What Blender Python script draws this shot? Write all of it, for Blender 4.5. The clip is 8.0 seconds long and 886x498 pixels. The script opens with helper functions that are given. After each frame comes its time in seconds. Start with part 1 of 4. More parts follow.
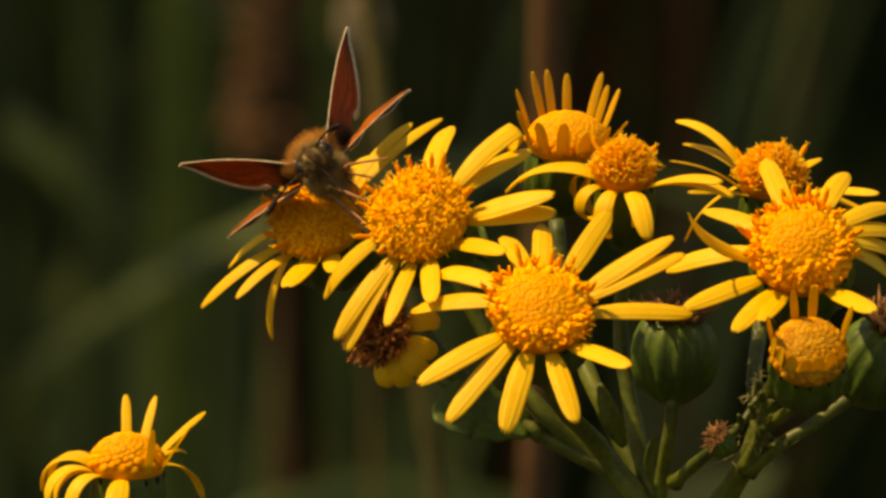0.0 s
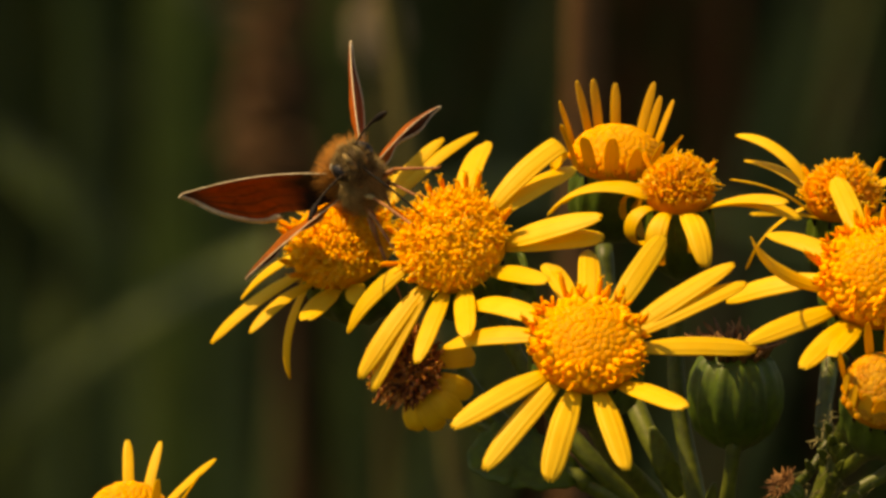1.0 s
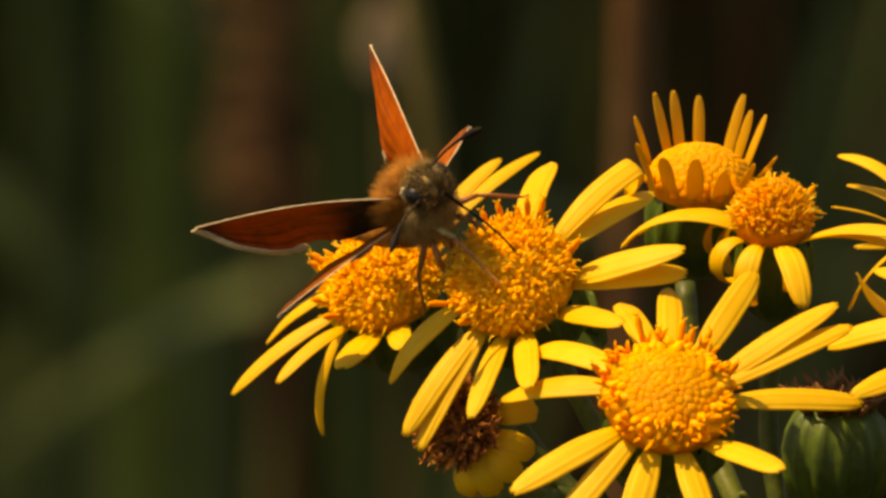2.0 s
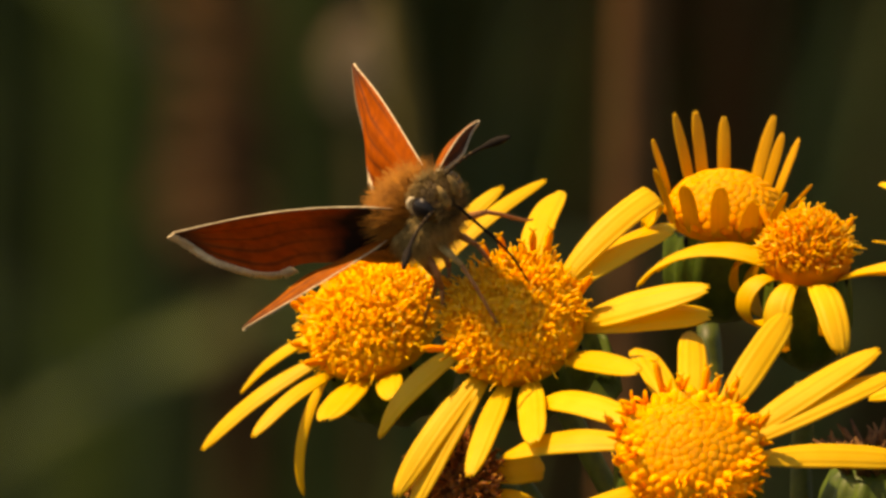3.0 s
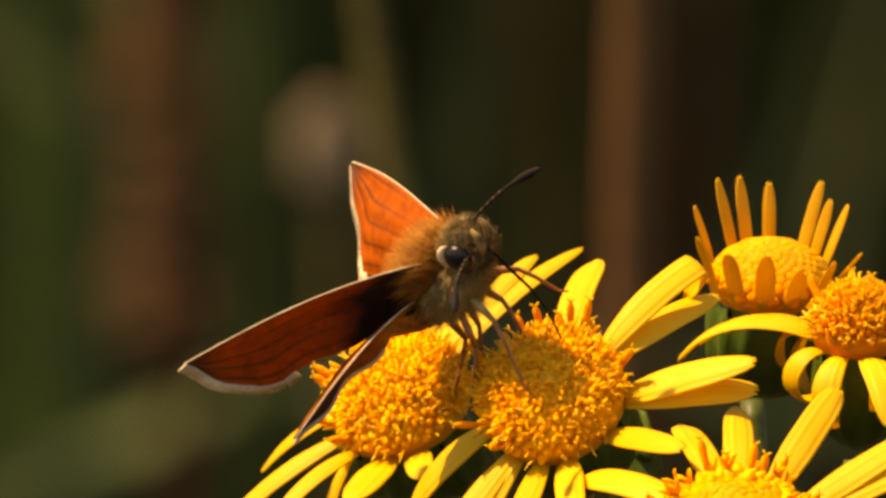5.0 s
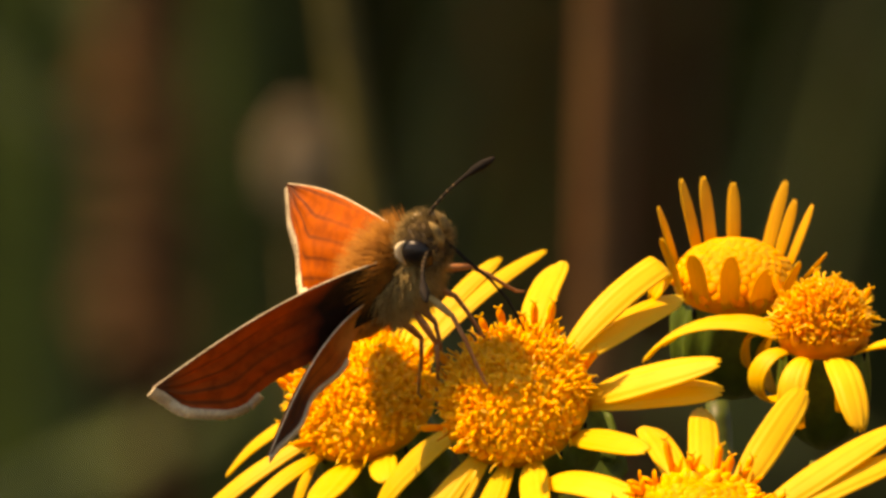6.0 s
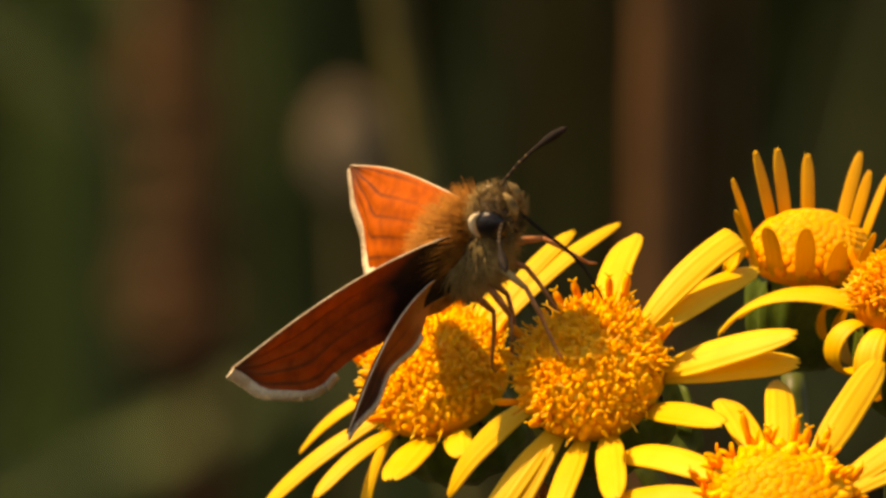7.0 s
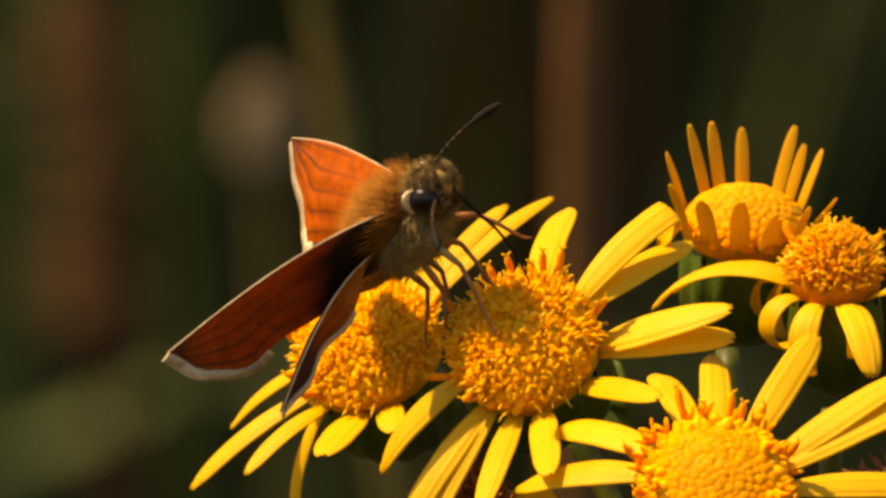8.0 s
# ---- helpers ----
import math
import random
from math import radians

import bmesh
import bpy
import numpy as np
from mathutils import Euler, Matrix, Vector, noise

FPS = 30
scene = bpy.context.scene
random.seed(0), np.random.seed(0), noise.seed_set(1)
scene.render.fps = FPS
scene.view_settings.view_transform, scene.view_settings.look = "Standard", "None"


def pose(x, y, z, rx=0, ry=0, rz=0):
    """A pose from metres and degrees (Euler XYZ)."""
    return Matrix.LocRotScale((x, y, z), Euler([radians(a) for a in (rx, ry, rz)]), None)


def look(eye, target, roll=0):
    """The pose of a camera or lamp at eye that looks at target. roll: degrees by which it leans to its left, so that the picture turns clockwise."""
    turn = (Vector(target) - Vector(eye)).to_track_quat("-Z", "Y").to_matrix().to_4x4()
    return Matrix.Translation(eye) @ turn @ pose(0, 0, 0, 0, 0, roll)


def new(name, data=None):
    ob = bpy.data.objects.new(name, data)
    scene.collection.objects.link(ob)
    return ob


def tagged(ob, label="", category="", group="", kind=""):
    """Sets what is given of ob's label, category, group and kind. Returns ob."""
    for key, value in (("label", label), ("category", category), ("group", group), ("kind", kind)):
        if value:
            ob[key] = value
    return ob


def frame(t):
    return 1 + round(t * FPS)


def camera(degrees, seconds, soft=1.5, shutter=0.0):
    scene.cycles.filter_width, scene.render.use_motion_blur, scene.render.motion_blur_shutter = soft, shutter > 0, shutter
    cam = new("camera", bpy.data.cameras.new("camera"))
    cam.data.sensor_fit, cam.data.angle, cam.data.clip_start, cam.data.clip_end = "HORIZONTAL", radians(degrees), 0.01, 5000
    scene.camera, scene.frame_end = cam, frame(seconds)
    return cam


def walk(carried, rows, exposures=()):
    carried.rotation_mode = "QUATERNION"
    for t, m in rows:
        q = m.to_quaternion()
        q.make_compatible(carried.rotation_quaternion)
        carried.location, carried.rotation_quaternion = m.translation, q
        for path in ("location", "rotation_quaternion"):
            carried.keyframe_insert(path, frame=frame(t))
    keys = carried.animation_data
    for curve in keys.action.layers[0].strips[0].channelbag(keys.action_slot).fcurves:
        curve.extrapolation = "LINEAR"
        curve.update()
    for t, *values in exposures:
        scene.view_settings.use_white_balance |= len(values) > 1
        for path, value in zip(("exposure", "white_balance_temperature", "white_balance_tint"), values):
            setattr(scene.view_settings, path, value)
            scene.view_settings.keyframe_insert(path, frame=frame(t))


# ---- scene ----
# A small orange skipper on a ragwort cluster, filmed with a very long lens.
# Plan: millimetres seen from the camera's side; u to the right, v up, w away from the camera.
MM = 0.001
PITCH = radians(15)
HOME = Vector((0, 0, 0.70))
RIGHT = Vector((1, 0, 0))
AWAY = Vector((0, math.cos(PITCH), -math.sin(PITCH)))
ABOVE = Vector((0, math.sin(PITCH), math.cos(PITCH)))
TURN = Matrix((RIGHT, ABOVE, -AWAY)).transposed()


def plan(u, v, w=0.0):
    return HOME + (RIGHT * u + ABOVE * v + AWAY * w) * MM


# seconds, aim u, aim v, distance in metres, roll, eye u, eye v
PATH = [
    (0, -0.00, -0.00, 4.0000, -0.00, 6.5, 0),
    (0.5, -0.65, 1.72, 3.8142, -0.02, 5.9, 0),
    (1, -2.68, 2.15, 3.6090, -0.12, 1, 0),
    (1.5, -5.31, 4.04, 3.3622, 0.01, -6, 0),
    (2.8, -5.25, 5.62, 2.8479, 0.05, -15, 0),
    (3, -6.17, 6.82, 2.7977, 0.15, -15.6, 0),
    (3.5, -5.56, 9.12, 2.6658, -0.14, -16, 0),
    (4, -7.94, 9.08, 2.6650, 0.22, -22, -1.1),
    (4.5, -7.19, 10.38, 2.6651, 0.29, -26, -2.2),
    (5, -8.00, 10.77, 2.6646, 0.25, -29.8, -3.3),
    (5.2, -7.21, 11.52, 2.6640, 0.20, -30.1, -3.8),
    (6.3, -7.16, 10.49, 2.6539, -0.35, -26.6, -6.2),
    (6.5, -7.96, 9.07, 2.6549, -0.50, -27.3, -6.7),
    (7, -10.04, 9.48, 2.6432, -0.50, -33, -7.8),
    (7.5, -4.79, 8.38, 2.6452, -0.81, -36.3, -8.9),
    (8, -6.37, 8.02, 2.6263, -0.47, -36.2, -10),
]
cam = camera(1.05559, 8.0, soft=3.0)
walk(cam, [(t, look(plan(eu, ev, -d * 1000), plan(u, v), roll)) for t, u, v, d, roll, eu, ev in PATH],
     [(0, 0.47, 11000, 15), (1.0, 0.52, 11000, 15.5), (1.5, 0.56, 11000, 16), (3.0, 0.68, 11000, 20), (4.0, 0.80, 11000, 22), (5.0, 1.02, 11000, 24), (6.5, 1.02, 11000, 24), (7.0, 0.94, 11000, 23.5), (8.0, 0.80, 11000, 21)])
# a long lens, wide open, held on the flowers
FOCUS = new("ragwort")
FOCUS.matrix_world = Matrix.Translation(plan(16, -60, -2))
bpy.context.view_layer.update()
cam.data.dof.use_dof, cam.data.dof.focus_object, cam.data.dof.aperture_fstop = True, FOCUS, 115

# ---- light ----
world = bpy.data.worlds.new("sky")
scene.world = world
world.use_nodes = True
SUN_WAY = Vector((-0.50, 0.04, 0.83)).normalized()
sky = world.node_tree.nodes.new("ShaderNodeTexSky")
sky.sky_type, sky.sun_disc = "NISHITA", False
sky.sun_elevation = math.asin(SUN_WAY.z)
sky.sun_rotation = math.atan2(SUN_WAY.x, SUN_WAY.y)
backing = world.node_tree.nodes["Background"]
backing.inputs[1].default_value = 0.115
world.node_tree.links.new(sky.outputs[0], backing.inputs[0])
sun = new("sun", bpy.data.lights.new("sun", "SUN"))
sun.data.energy, sun.data.angle, sun.data.color = 4.8, radians(0.6), (1.0, 0.84, 0.60)
sun.matrix_world = look(SUN_WAY * 20, (0, 0, 0))


# ---- materials ----
def shader(name, rough=0.6, spec=0.3):
    m = bpy.data.materials.new(name)
    m.use_nodes = True
    b = m.node_tree.nodes["Principled BSDF"]
    b.inputs["Roughness"].default_value = rough
    b.inputs["Specular IOR Level"].default_value = spec
    return m, m.node_tree.nodes, m.node_tree.links, b


def ramp(nodes, links, source, stops):
    r = nodes.new("ShaderNodeValToRGB")
    while len(r.color_ramp.elements) < len(stops):
        r.color_ramp.elements.new(0.5)
    for e, (p, c) in zip(r.color_ramp.elements, stops):
        e.position, e.color = p, (*c, 1)
    links.new(source, r.inputs[0])
    return r.outputs[0]


def noise_at(nodes, links, scale, detail=3, where="Object"):
    c = nodes.new("ShaderNodeTexCoord")
    n = nodes.new("ShaderNodeTexNoise")
    n.inputs["Scale"].default_value, n.inputs["Detail"].default_value = scale, detail
    links.new(c.outputs[where], n.inputs["Vector"])
    return n.outputs["Fac"]


def mixed(nodes, links, a, b, fac, mode="MIX"):
    m = nodes.new("ShaderNodeMix")
    m.data_type, m.blend_type = "RGBA", mode
    for socket, value in ((m.inputs[0], fac), (m.inputs[6], a), (m.inputs[7], b)):
        if isinstance(value, (int, float)):
            socket.default_value = value
        elif isinstance(value, tuple):
            socket.default_value = (*value, 1)
        else:
            links.new(value, socket)
    return m.outputs[2]


def bump(nodes, links, b, height, strength, distance):
    n = nodes.new("ShaderNodeBump")
    n.inputs["Strength"].default_value, n.inputs["Distance"].default_value = strength, distance
    links.new(height, n.inputs["Height"])
    links.new(n.outputs[0], b.inputs["Normal"])


def thin(m, nodes, links, b, colour, share):
    """Lets some light through a thin leaf or wing."""
    t = nodes.new("ShaderNodeBsdfTranslucent")
    mix = nodes.new("ShaderNodeMixShader")
    mix.inputs[0].default_value = share
    if isinstance(colour, tuple):
        t.inputs[0].default_value = (*colour, 1)
    else:
        links.new(colour, t.inputs[0])
    links.new(b.outputs[0], mix.inputs[1])
    links.new(t.outputs[0], mix.inputs[2])
    links.new(mix.outputs[0], nodes["Material Output"].inputs[0])


def uv_axis(nodes, links, axis):
    u = nodes.new("ShaderNodeUVMap")
    s = nodes.new("ShaderNodeSeparateXYZ")
    links.new(u.outputs[0], s.inputs[0])
    return s.outputs[axis]


def math_node(nodes, links, op, a, b=0.0):
    n = nodes.new("ShaderNodeMath")
    n.operation = op
    for socket, value in ((n.inputs[0], a), (n.inputs[1], b)):
        if isinstance(value, (int, float)):
            socket.default_value = value
        else:
            links.new(value, socket)
    return n.outputs[0]


def ray_material(name, light, deep):
    m, n, l, b = shader(name, 0.55, 0.25)
    blotch = ramp(n, l, noise_at(n, l, 500), [(0.3, deep), (0.7, light)])
    info = n.new("ShaderNodeObjectInfo")
    shade = ramp(n, l, info.outputs["Random"], [(0.0, (0.86, 0.84, 0.7)), (1.0, (1, 1, 1))])
    colour = mixed(n, l, blotch, shade, 1.0, "MULTIPLY")
    veins = math_node(n, l, "SINE", math_node(n, l, "MULTIPLY", uv_axis(n, l, "X"), 30))
    colour = mixed(n, l, colour, mixed(n, l, colour, deep, 0.5), ramp(n, l, veins, [(0.2, (0, 0, 0)), (0.9, (0.4, 0.4, 0.4))]))
    l.new(colour, b.inputs["Base Color"])
    bump(n, l, b, veins, 0.16, 0.00005)
    thin(m, n, l, b, colour, 0.46)
    return m


def floret_material(name, stops):
    m, n, l, b = shader(name, 0.65, 0.08)
    geo = n.new("ShaderNodeNewGeometry")
    base = ramp(n, l, geo.outputs["Random Per Island"], stops)
    spots = ramp(n, l, noise_at(n, l, 1500), [(0.3, (0.92, 0.89, 0.8)), (0.6, (1, 1, 1))])
    colour = mixed(n, l, base, spots, 1.0, "MULTIPLY")
    l.new(colour, b.inputs["Base Color"])
    b.inputs["Subsurface Weight"].default_value = 0.6
    b.inputs["Subsurface Radius"].default_value = (1.0, 0.6, 0.15)
    b.inputs["Subsurface Scale"].default_value = 0.0007
    return m


def plant_material(name, dark, light, scale=220, rough=0.5, through_share=0.0, spec=0.3):
    m, n, l, b = shader(name, rough, spec)
    one = noise_at(n, l, scale)
    two = noise_at(n, l, scale * 7, 4)
    colour = mixed(n, l, ramp(n, l, one, [(0.3, dark), (0.7, light)]),
                   ramp(n, l, two, [(0.35, (0.6, 0.6, 0.6)), (0.65, (1.1, 1.1, 1.0))]), 0.8, "MULTIPLY")
    l.new(colour, b.inputs["Base Color"])
    bump(n, l, b, two, 0.3, 0.0001)
    if through_share:
        thin(m, n, l, b, colour, through_share)
    return m


def wing_material(name, body, dark, base_dark, reach, share, margin=0.90):
    """u runs from the root to the tip, v from the leading edge to the trailing edge."""
    m, n, l, b = shader(name, 0.62, 0.2)
    u, v = uv_axis(n, l, "X"), uv_axis(n, l, "Y")
    fine = noise_at(n, l, 1400, 4)
    broad = noise_at(n, l, 260, 2)
    colour = ramp(n, l, broad, [(0.3, tuple(c * 0.75 for c in body)), (0.7, body)])
    fan = math_node(n, l, "SINE", math_node(n, l, "MULTIPLY", v, 30))
    vein = ramp(n, l, fan, [(0.72, (0, 0, 0)), (0.95, (1, 1, 1))])
    out = ramp(n, l, u, [(0.25, (0.1, 0.1, 0.1)), (0.85, (0.8, 0.8, 0.8))])
    colour = mixed(n, l, colour, dark, math_node(n, l, "MULTIPLY", vein, out))
    rim = math_node(n, l, "ADD", u, math_node(n, l, "MULTIPLY", fine, 0.08))
    colour = mixed(n, l, colour, dark, ramp(n, l, rim, [(margin, (0, 0, 0)), (margin + 0.12, (0.85, 0.85, 0.85))]))
    if base_dark:
        edge = math_node(n, l, "ADD", u, math_node(n, l, "ADD", math_node(n, l, "MULTIPLY", v, -reach * 0.5), math_node(n, l, "MULTIPLY", broad, 0.3)))
        colour = mixed(n, l, base_dark, colour, ramp(n, l, edge, [(reach, (0, 0, 0)), (reach + 0.16, (1, 1, 1))]))
    colour = mixed(n, l, colour, ramp(n, l, fine, [(0.3, (0.55, 0.5, 0.45)), (0.6, (1, 1, 1))]), 0.7, "MULTIPLY")
    l.new(colour, b.inputs["Base Color"])
    bump(n, l, b, fine, 0.3, 0.00005)
    thin(m, n, l, b, colour, share)
    return m


RAY = ray_material("ray_yellow", (0.92, 0.645, 0.054), (0.88, 0.575, 0.038))
YOUNG_RAY = ray_material("young_ray_yellow", (0.80, 0.50, 0.042), (0.72, 0.42, 0.030))
DISC = floret_material("disc_amber", [(0.0, (0.84, 0.245, 0.012)), (0.5, (0.87, 0.272, 0.014)), (1.0, (0.90, 0.305, 0.018))])
SHAGGY_DISC = floret_material("shaggy_disc_yellow", [(0.0, (0.87, 0.335, 0.020)), (0.5, (0.89, 0.36, 0.024)), (1.0, (0.91, 0.385, 0.028))])
YOUNG_DISC = floret_material("young_disc_yellow", [(0.0, (0.72, 0.245, 0.014)), (1.0, (0.80, 0.300, 0.020))])
OLD_DISC = floret_material("old_disc_orange", [(0.0, (0.66, 0.20, 0.014)), (0.6, (0.72, 0.23, 0.018)), (1.0, (0.77, 0.275, 0.03))])
STYLE = floret_material("style_yellow", [(0.0, (0.80, 0.28, 0.018)), (0.6, (0.86, 0.35, 0.024)), (1.0, (0.90, 0.44, 0.05))])
ANTHER = floret_material("anther_orange", [(0.0, (0.64, 0.23, 0.013)), (1.0, (0.76, 0.33, 0.020))])
DULL_DISC = floret_material("dull_disc_orange", [(0.0, (0.40, 0.15, 0.010)), (1.0, (0.56, 0.24, 0.018))])
WITHERED = floret_material("withered_brown", [(0.0, (0.07, 0.022, 0.010)), (0.6, (0.24, 0.070, 0.02)), (1.0, (0.46, 0.18, 0.05))])
GREEN = plant_material("bract_green", (0.018, 0.045, 0.003), (0.072, 0.120, 0.009))
STEM = plant_material("stem_green", (0.030, 0.048, 0.004), (0.100, 0.125, 0.013))
FUR = plant_material("fur_tawny", (0.26, 0.095, 0.014), (0.56, 0.24, 0.04), 900, 0.8, 0.3)
PALE_FUR = plant_material("fur_pale", (0.30, 0.20, 0.070), (0.62, 0.46, 0.20), 900, 0.8, 0.3)
DARK_BODY = plant_material("body_dark", (0.02, 0.014, 0.008), (0.10, 0.06, 0.02), 900, 0.7)
LEG = plant_material("leg_brown", (0.20, 0.070, 0.020), (0.40, 0.160, 0.050), 900, 0.5)
BLACK = plant_material("black_horn", (0.006, 0.005, 0.004), (0.018, 0.013, 0.010), 900, 0.75, 0.0, 0.1)
HEAD_FUR = plant_material("fur_grizzled", (0.07, 0.045, 0.016), (0.40, 0.27, 0.100), 1500, 0.8, 0.2)
EYE = plant_material("eye_black", (0.004, 0.004, 0.005), (0.010, 0.009, 0.010), 900, 0.3, 0.0, 0.25)
WHITE = plant_material("fringe_white", (0.60, 0.50, 0.34), (0.88, 0.78, 0.58), 1500, 0.8, 0.25)
FORE_TOP = wing_material("forewing_upper_orange", (0.54, 0.108, 0.004), (0.06, 0.020, 0.008), None, 0, 0.35, 0.86)
FORE_UNDER = wing_material("forewing_under_orange", (0.42, 0.082, 0.010), (0.10, 0.032, 0.010), (0.014, 0.009, 0.006), 0.31, 0.3, 0.86)
HIND_TOP = wing_material("hindwing_upper_orange", (0.50, 0.13, 0.010), (0.06, 0.026, 0.012), None, 0, 0.35)
HIND_UNDER = wing_material("hindwing_under_tawny", (0.44, 0.105, 0.012), (0.05, 0.018, 0.008), (0.46, 0.20, 0.045), 0.25, 0.35, 0.56)
SOIL = plant_material("soil_litter", (0.012, 0.010, 0.006), (0.045, 0.034, 0.016), 9, 0.9)
BLADE = plant_material("grass_green", (0.038, 0.062, 0.011), (0.090, 0.125, 0.022), 30, 0.55, 0.2)
# darker copy of the grass green, with deep shade put into the colour
SHADED_GREEN = plant_material("green_shaded", (0.014, 0.030, 0.005), (0.040, 0.064, 0.010), 30, 0.6, 0.12)
TAN = plant_material("straw_olive", (0.085, 0.072, 0.018), (0.18, 0.145, 0.040), 40, 0.7, 0.15)
RUST = plant_material("dock_rust", (0.07, 0.022, 0.008), (0.17, 0.06, 0.02), 40, 0.7)
LUSH = plant_material("lush_green", (0.056, 0.090, 0.014), (0.125, 0.170, 0.027), 30, 0.55, 0.25)
DRY = plant_material("withered_tan", (0.09, 0.038, 0.014), (0.32, 0.155, 0.055), 900, 0.8, 0.15)
HUSK = plant_material("husk_pale", (0.12, 0.12, 0.04), (0.34, 0.30, 0.14), 600, 0.8, 0.2)
DOCK = plant_material("dock_brown", (0.054, 0.025, 0.007), (0.120, 0.054, 0.015), 60, 0.7)
PALE = plant_material("seed_pale", (0.36, 0.26, 0.15), (0.56, 0.42, 0.26), 200, 0.8, 0.2)


# ---- building helpers ----
def part(name, bm, material, parent=None, label="", smooth=True):
    me = bpy.data.meshes.new(name)
    bm.normal_update()
    bm.to_mesh(me)
    bm.free()
    me.materials.append(material)
    if smooth:
        me.polygons.foreach_set("use_smooth", [True] * len(me.polygons))
    ob = new(name, me)
    if parent:
        ob.parent = parent
    if label:
        ob["label"] = label
    return ob


def empty(name, m, label, category, group=""):
    ob = new(name)
    ob.empty_display_size = 0.01
    ob.matrix_world = m
    return tagged(ob, label, category, group)


def tube(bm, points, radii, sides=6):
    """A round, tapered rod along points, closed at both ends."""
    pts = [Vector(p) for p in points]
    rings, side = [], None
    for i, p in enumerate(pts):
        d = (pts[min(i + 1, len(pts) - 1)] - pts[max(i - 1, 0)]).normalized()
        if side is None:
            side = d.orthogonal().normalized()
        side = (side - d * side.dot(d)).normalized()
        up = d.cross(side)
        rings.append([bm.verts.new(p + (side * math.cos(a) + up * math.sin(a)) * radii[i])
                      for a in (2 * math.pi * k / sides for k in range(sides))])
    for a, b in zip(rings, rings[1:]):
        for k in range(sides):
            bm.faces.new((a[k], a[(k + 1) % sides], b[(k + 1) % sides], b[k]))
    bm.faces.new(rings[0][::-1])
    bm.faces.new(rings[-1])


def arc(a, b, sag, n=8):
    """Points from a to b, bowed by the vector sag."""
    a, b, sag = Vector(a), Vector(b), Vector(sag)
    return [a.lerp(b, t) + sag * (4 * t * (1 - t)) for t in (i / n for i in range(n + 1))]


def lathe(bm, profile, sides=18, ribs=0.0):
    """A turned form round z from (radius, z) pairs; ribs swell it at even steps."""
    rings = []
    for r, z in profile:
        rings.append([bm.verts.new((r * (1 + ribs * math.cos(k * math.pi / 2)) * math.cos(2 * math.pi * k / sides),
                                    r * (1 + ribs * math.cos(k * math.pi / 2)) * math.sin(2 * math.pi * k / sides), z)) for k in range(sides)])
    for a, b in zip(rings, rings[1:]):
        for k in range(sides):
            bm.faces.new((a[k], a[(k + 1) % sides], b[(k + 1) % sides], b[k]))
    bm.faces.new(rings[0][::-1])
    bm.faces.new(rings[-1])


def sheet(bm, grid, thickness):
    """A thin closed leaf from rows of points, with a UV along and across it."""
    uv = bm.loops.layers.uv.verify()
    rows, cols = len(grid), len(grid[0])
    normals = []
    for i in range(rows):
        line = []
        for j in range(cols):
            a = grid[min(i + 1, rows - 1)][j] - grid[max(i - 1, 0)][j]
            b = grid[i][min(j + 1, cols - 1)] - grid[i][max(j - 1, 0)]
            line.append(a.cross(b).normalized())
        normals.append(line)
    faces = []
    for sign in (1, -1):
        vs = [[bm.verts.new(grid[i][j] + normals[i][j] * (thickness / 2 * sign)) for j in range(cols)] for i in range(rows)]
        faces.append(vs)
        for i in range(rows - 1):
            for j in range(cols - 1):
                quad = [(i, j), (i + 1, j), (i + 1, j + 1), (i, j + 1)]
                if sign < 0:
                    quad.reverse()
                f = bm.faces.new([vs[p][q] for p, q in quad])
                for loop, (p, q) in zip(f.loops, quad):
                    loop[uv].uv = (q / (cols - 1), p / (rows - 1))
    top, under = faces
    rim = [(i, 0) for i in range(rows)] + [(rows - 1, j) for j in range(1, cols)] + \
          [(i, cols - 1) for i in range(rows - 2, -1, -1)] + [(0, j) for j in range(cols - 2, 0, -1)]
    for (a, b), (c, d) in zip(rim, rim[1:] + rim[:1]):
        f = bm.faces.new((top[a][b], under[a][b], under[c][d], top[c][d]))
        for loop, (p, q) in zip(f.loops, ((a, b), (a, b), (c, d), (c, d))):
            loop[uv].uv = (q / (cols - 1), p / (rows - 1))


def stand(at, n):
    """The pose of a flower head: its z along n (right, up, towards the camera)."""
    z = Vector(n).normalized()
    x = (Vector((1, 0, 0)) - z * z.x).normalized()
    y = z.cross(x)
    return Matrix.Translation(plan(*at)) @ (TURN @ Matrix((x, y, z)).transposed()).to_4x4()


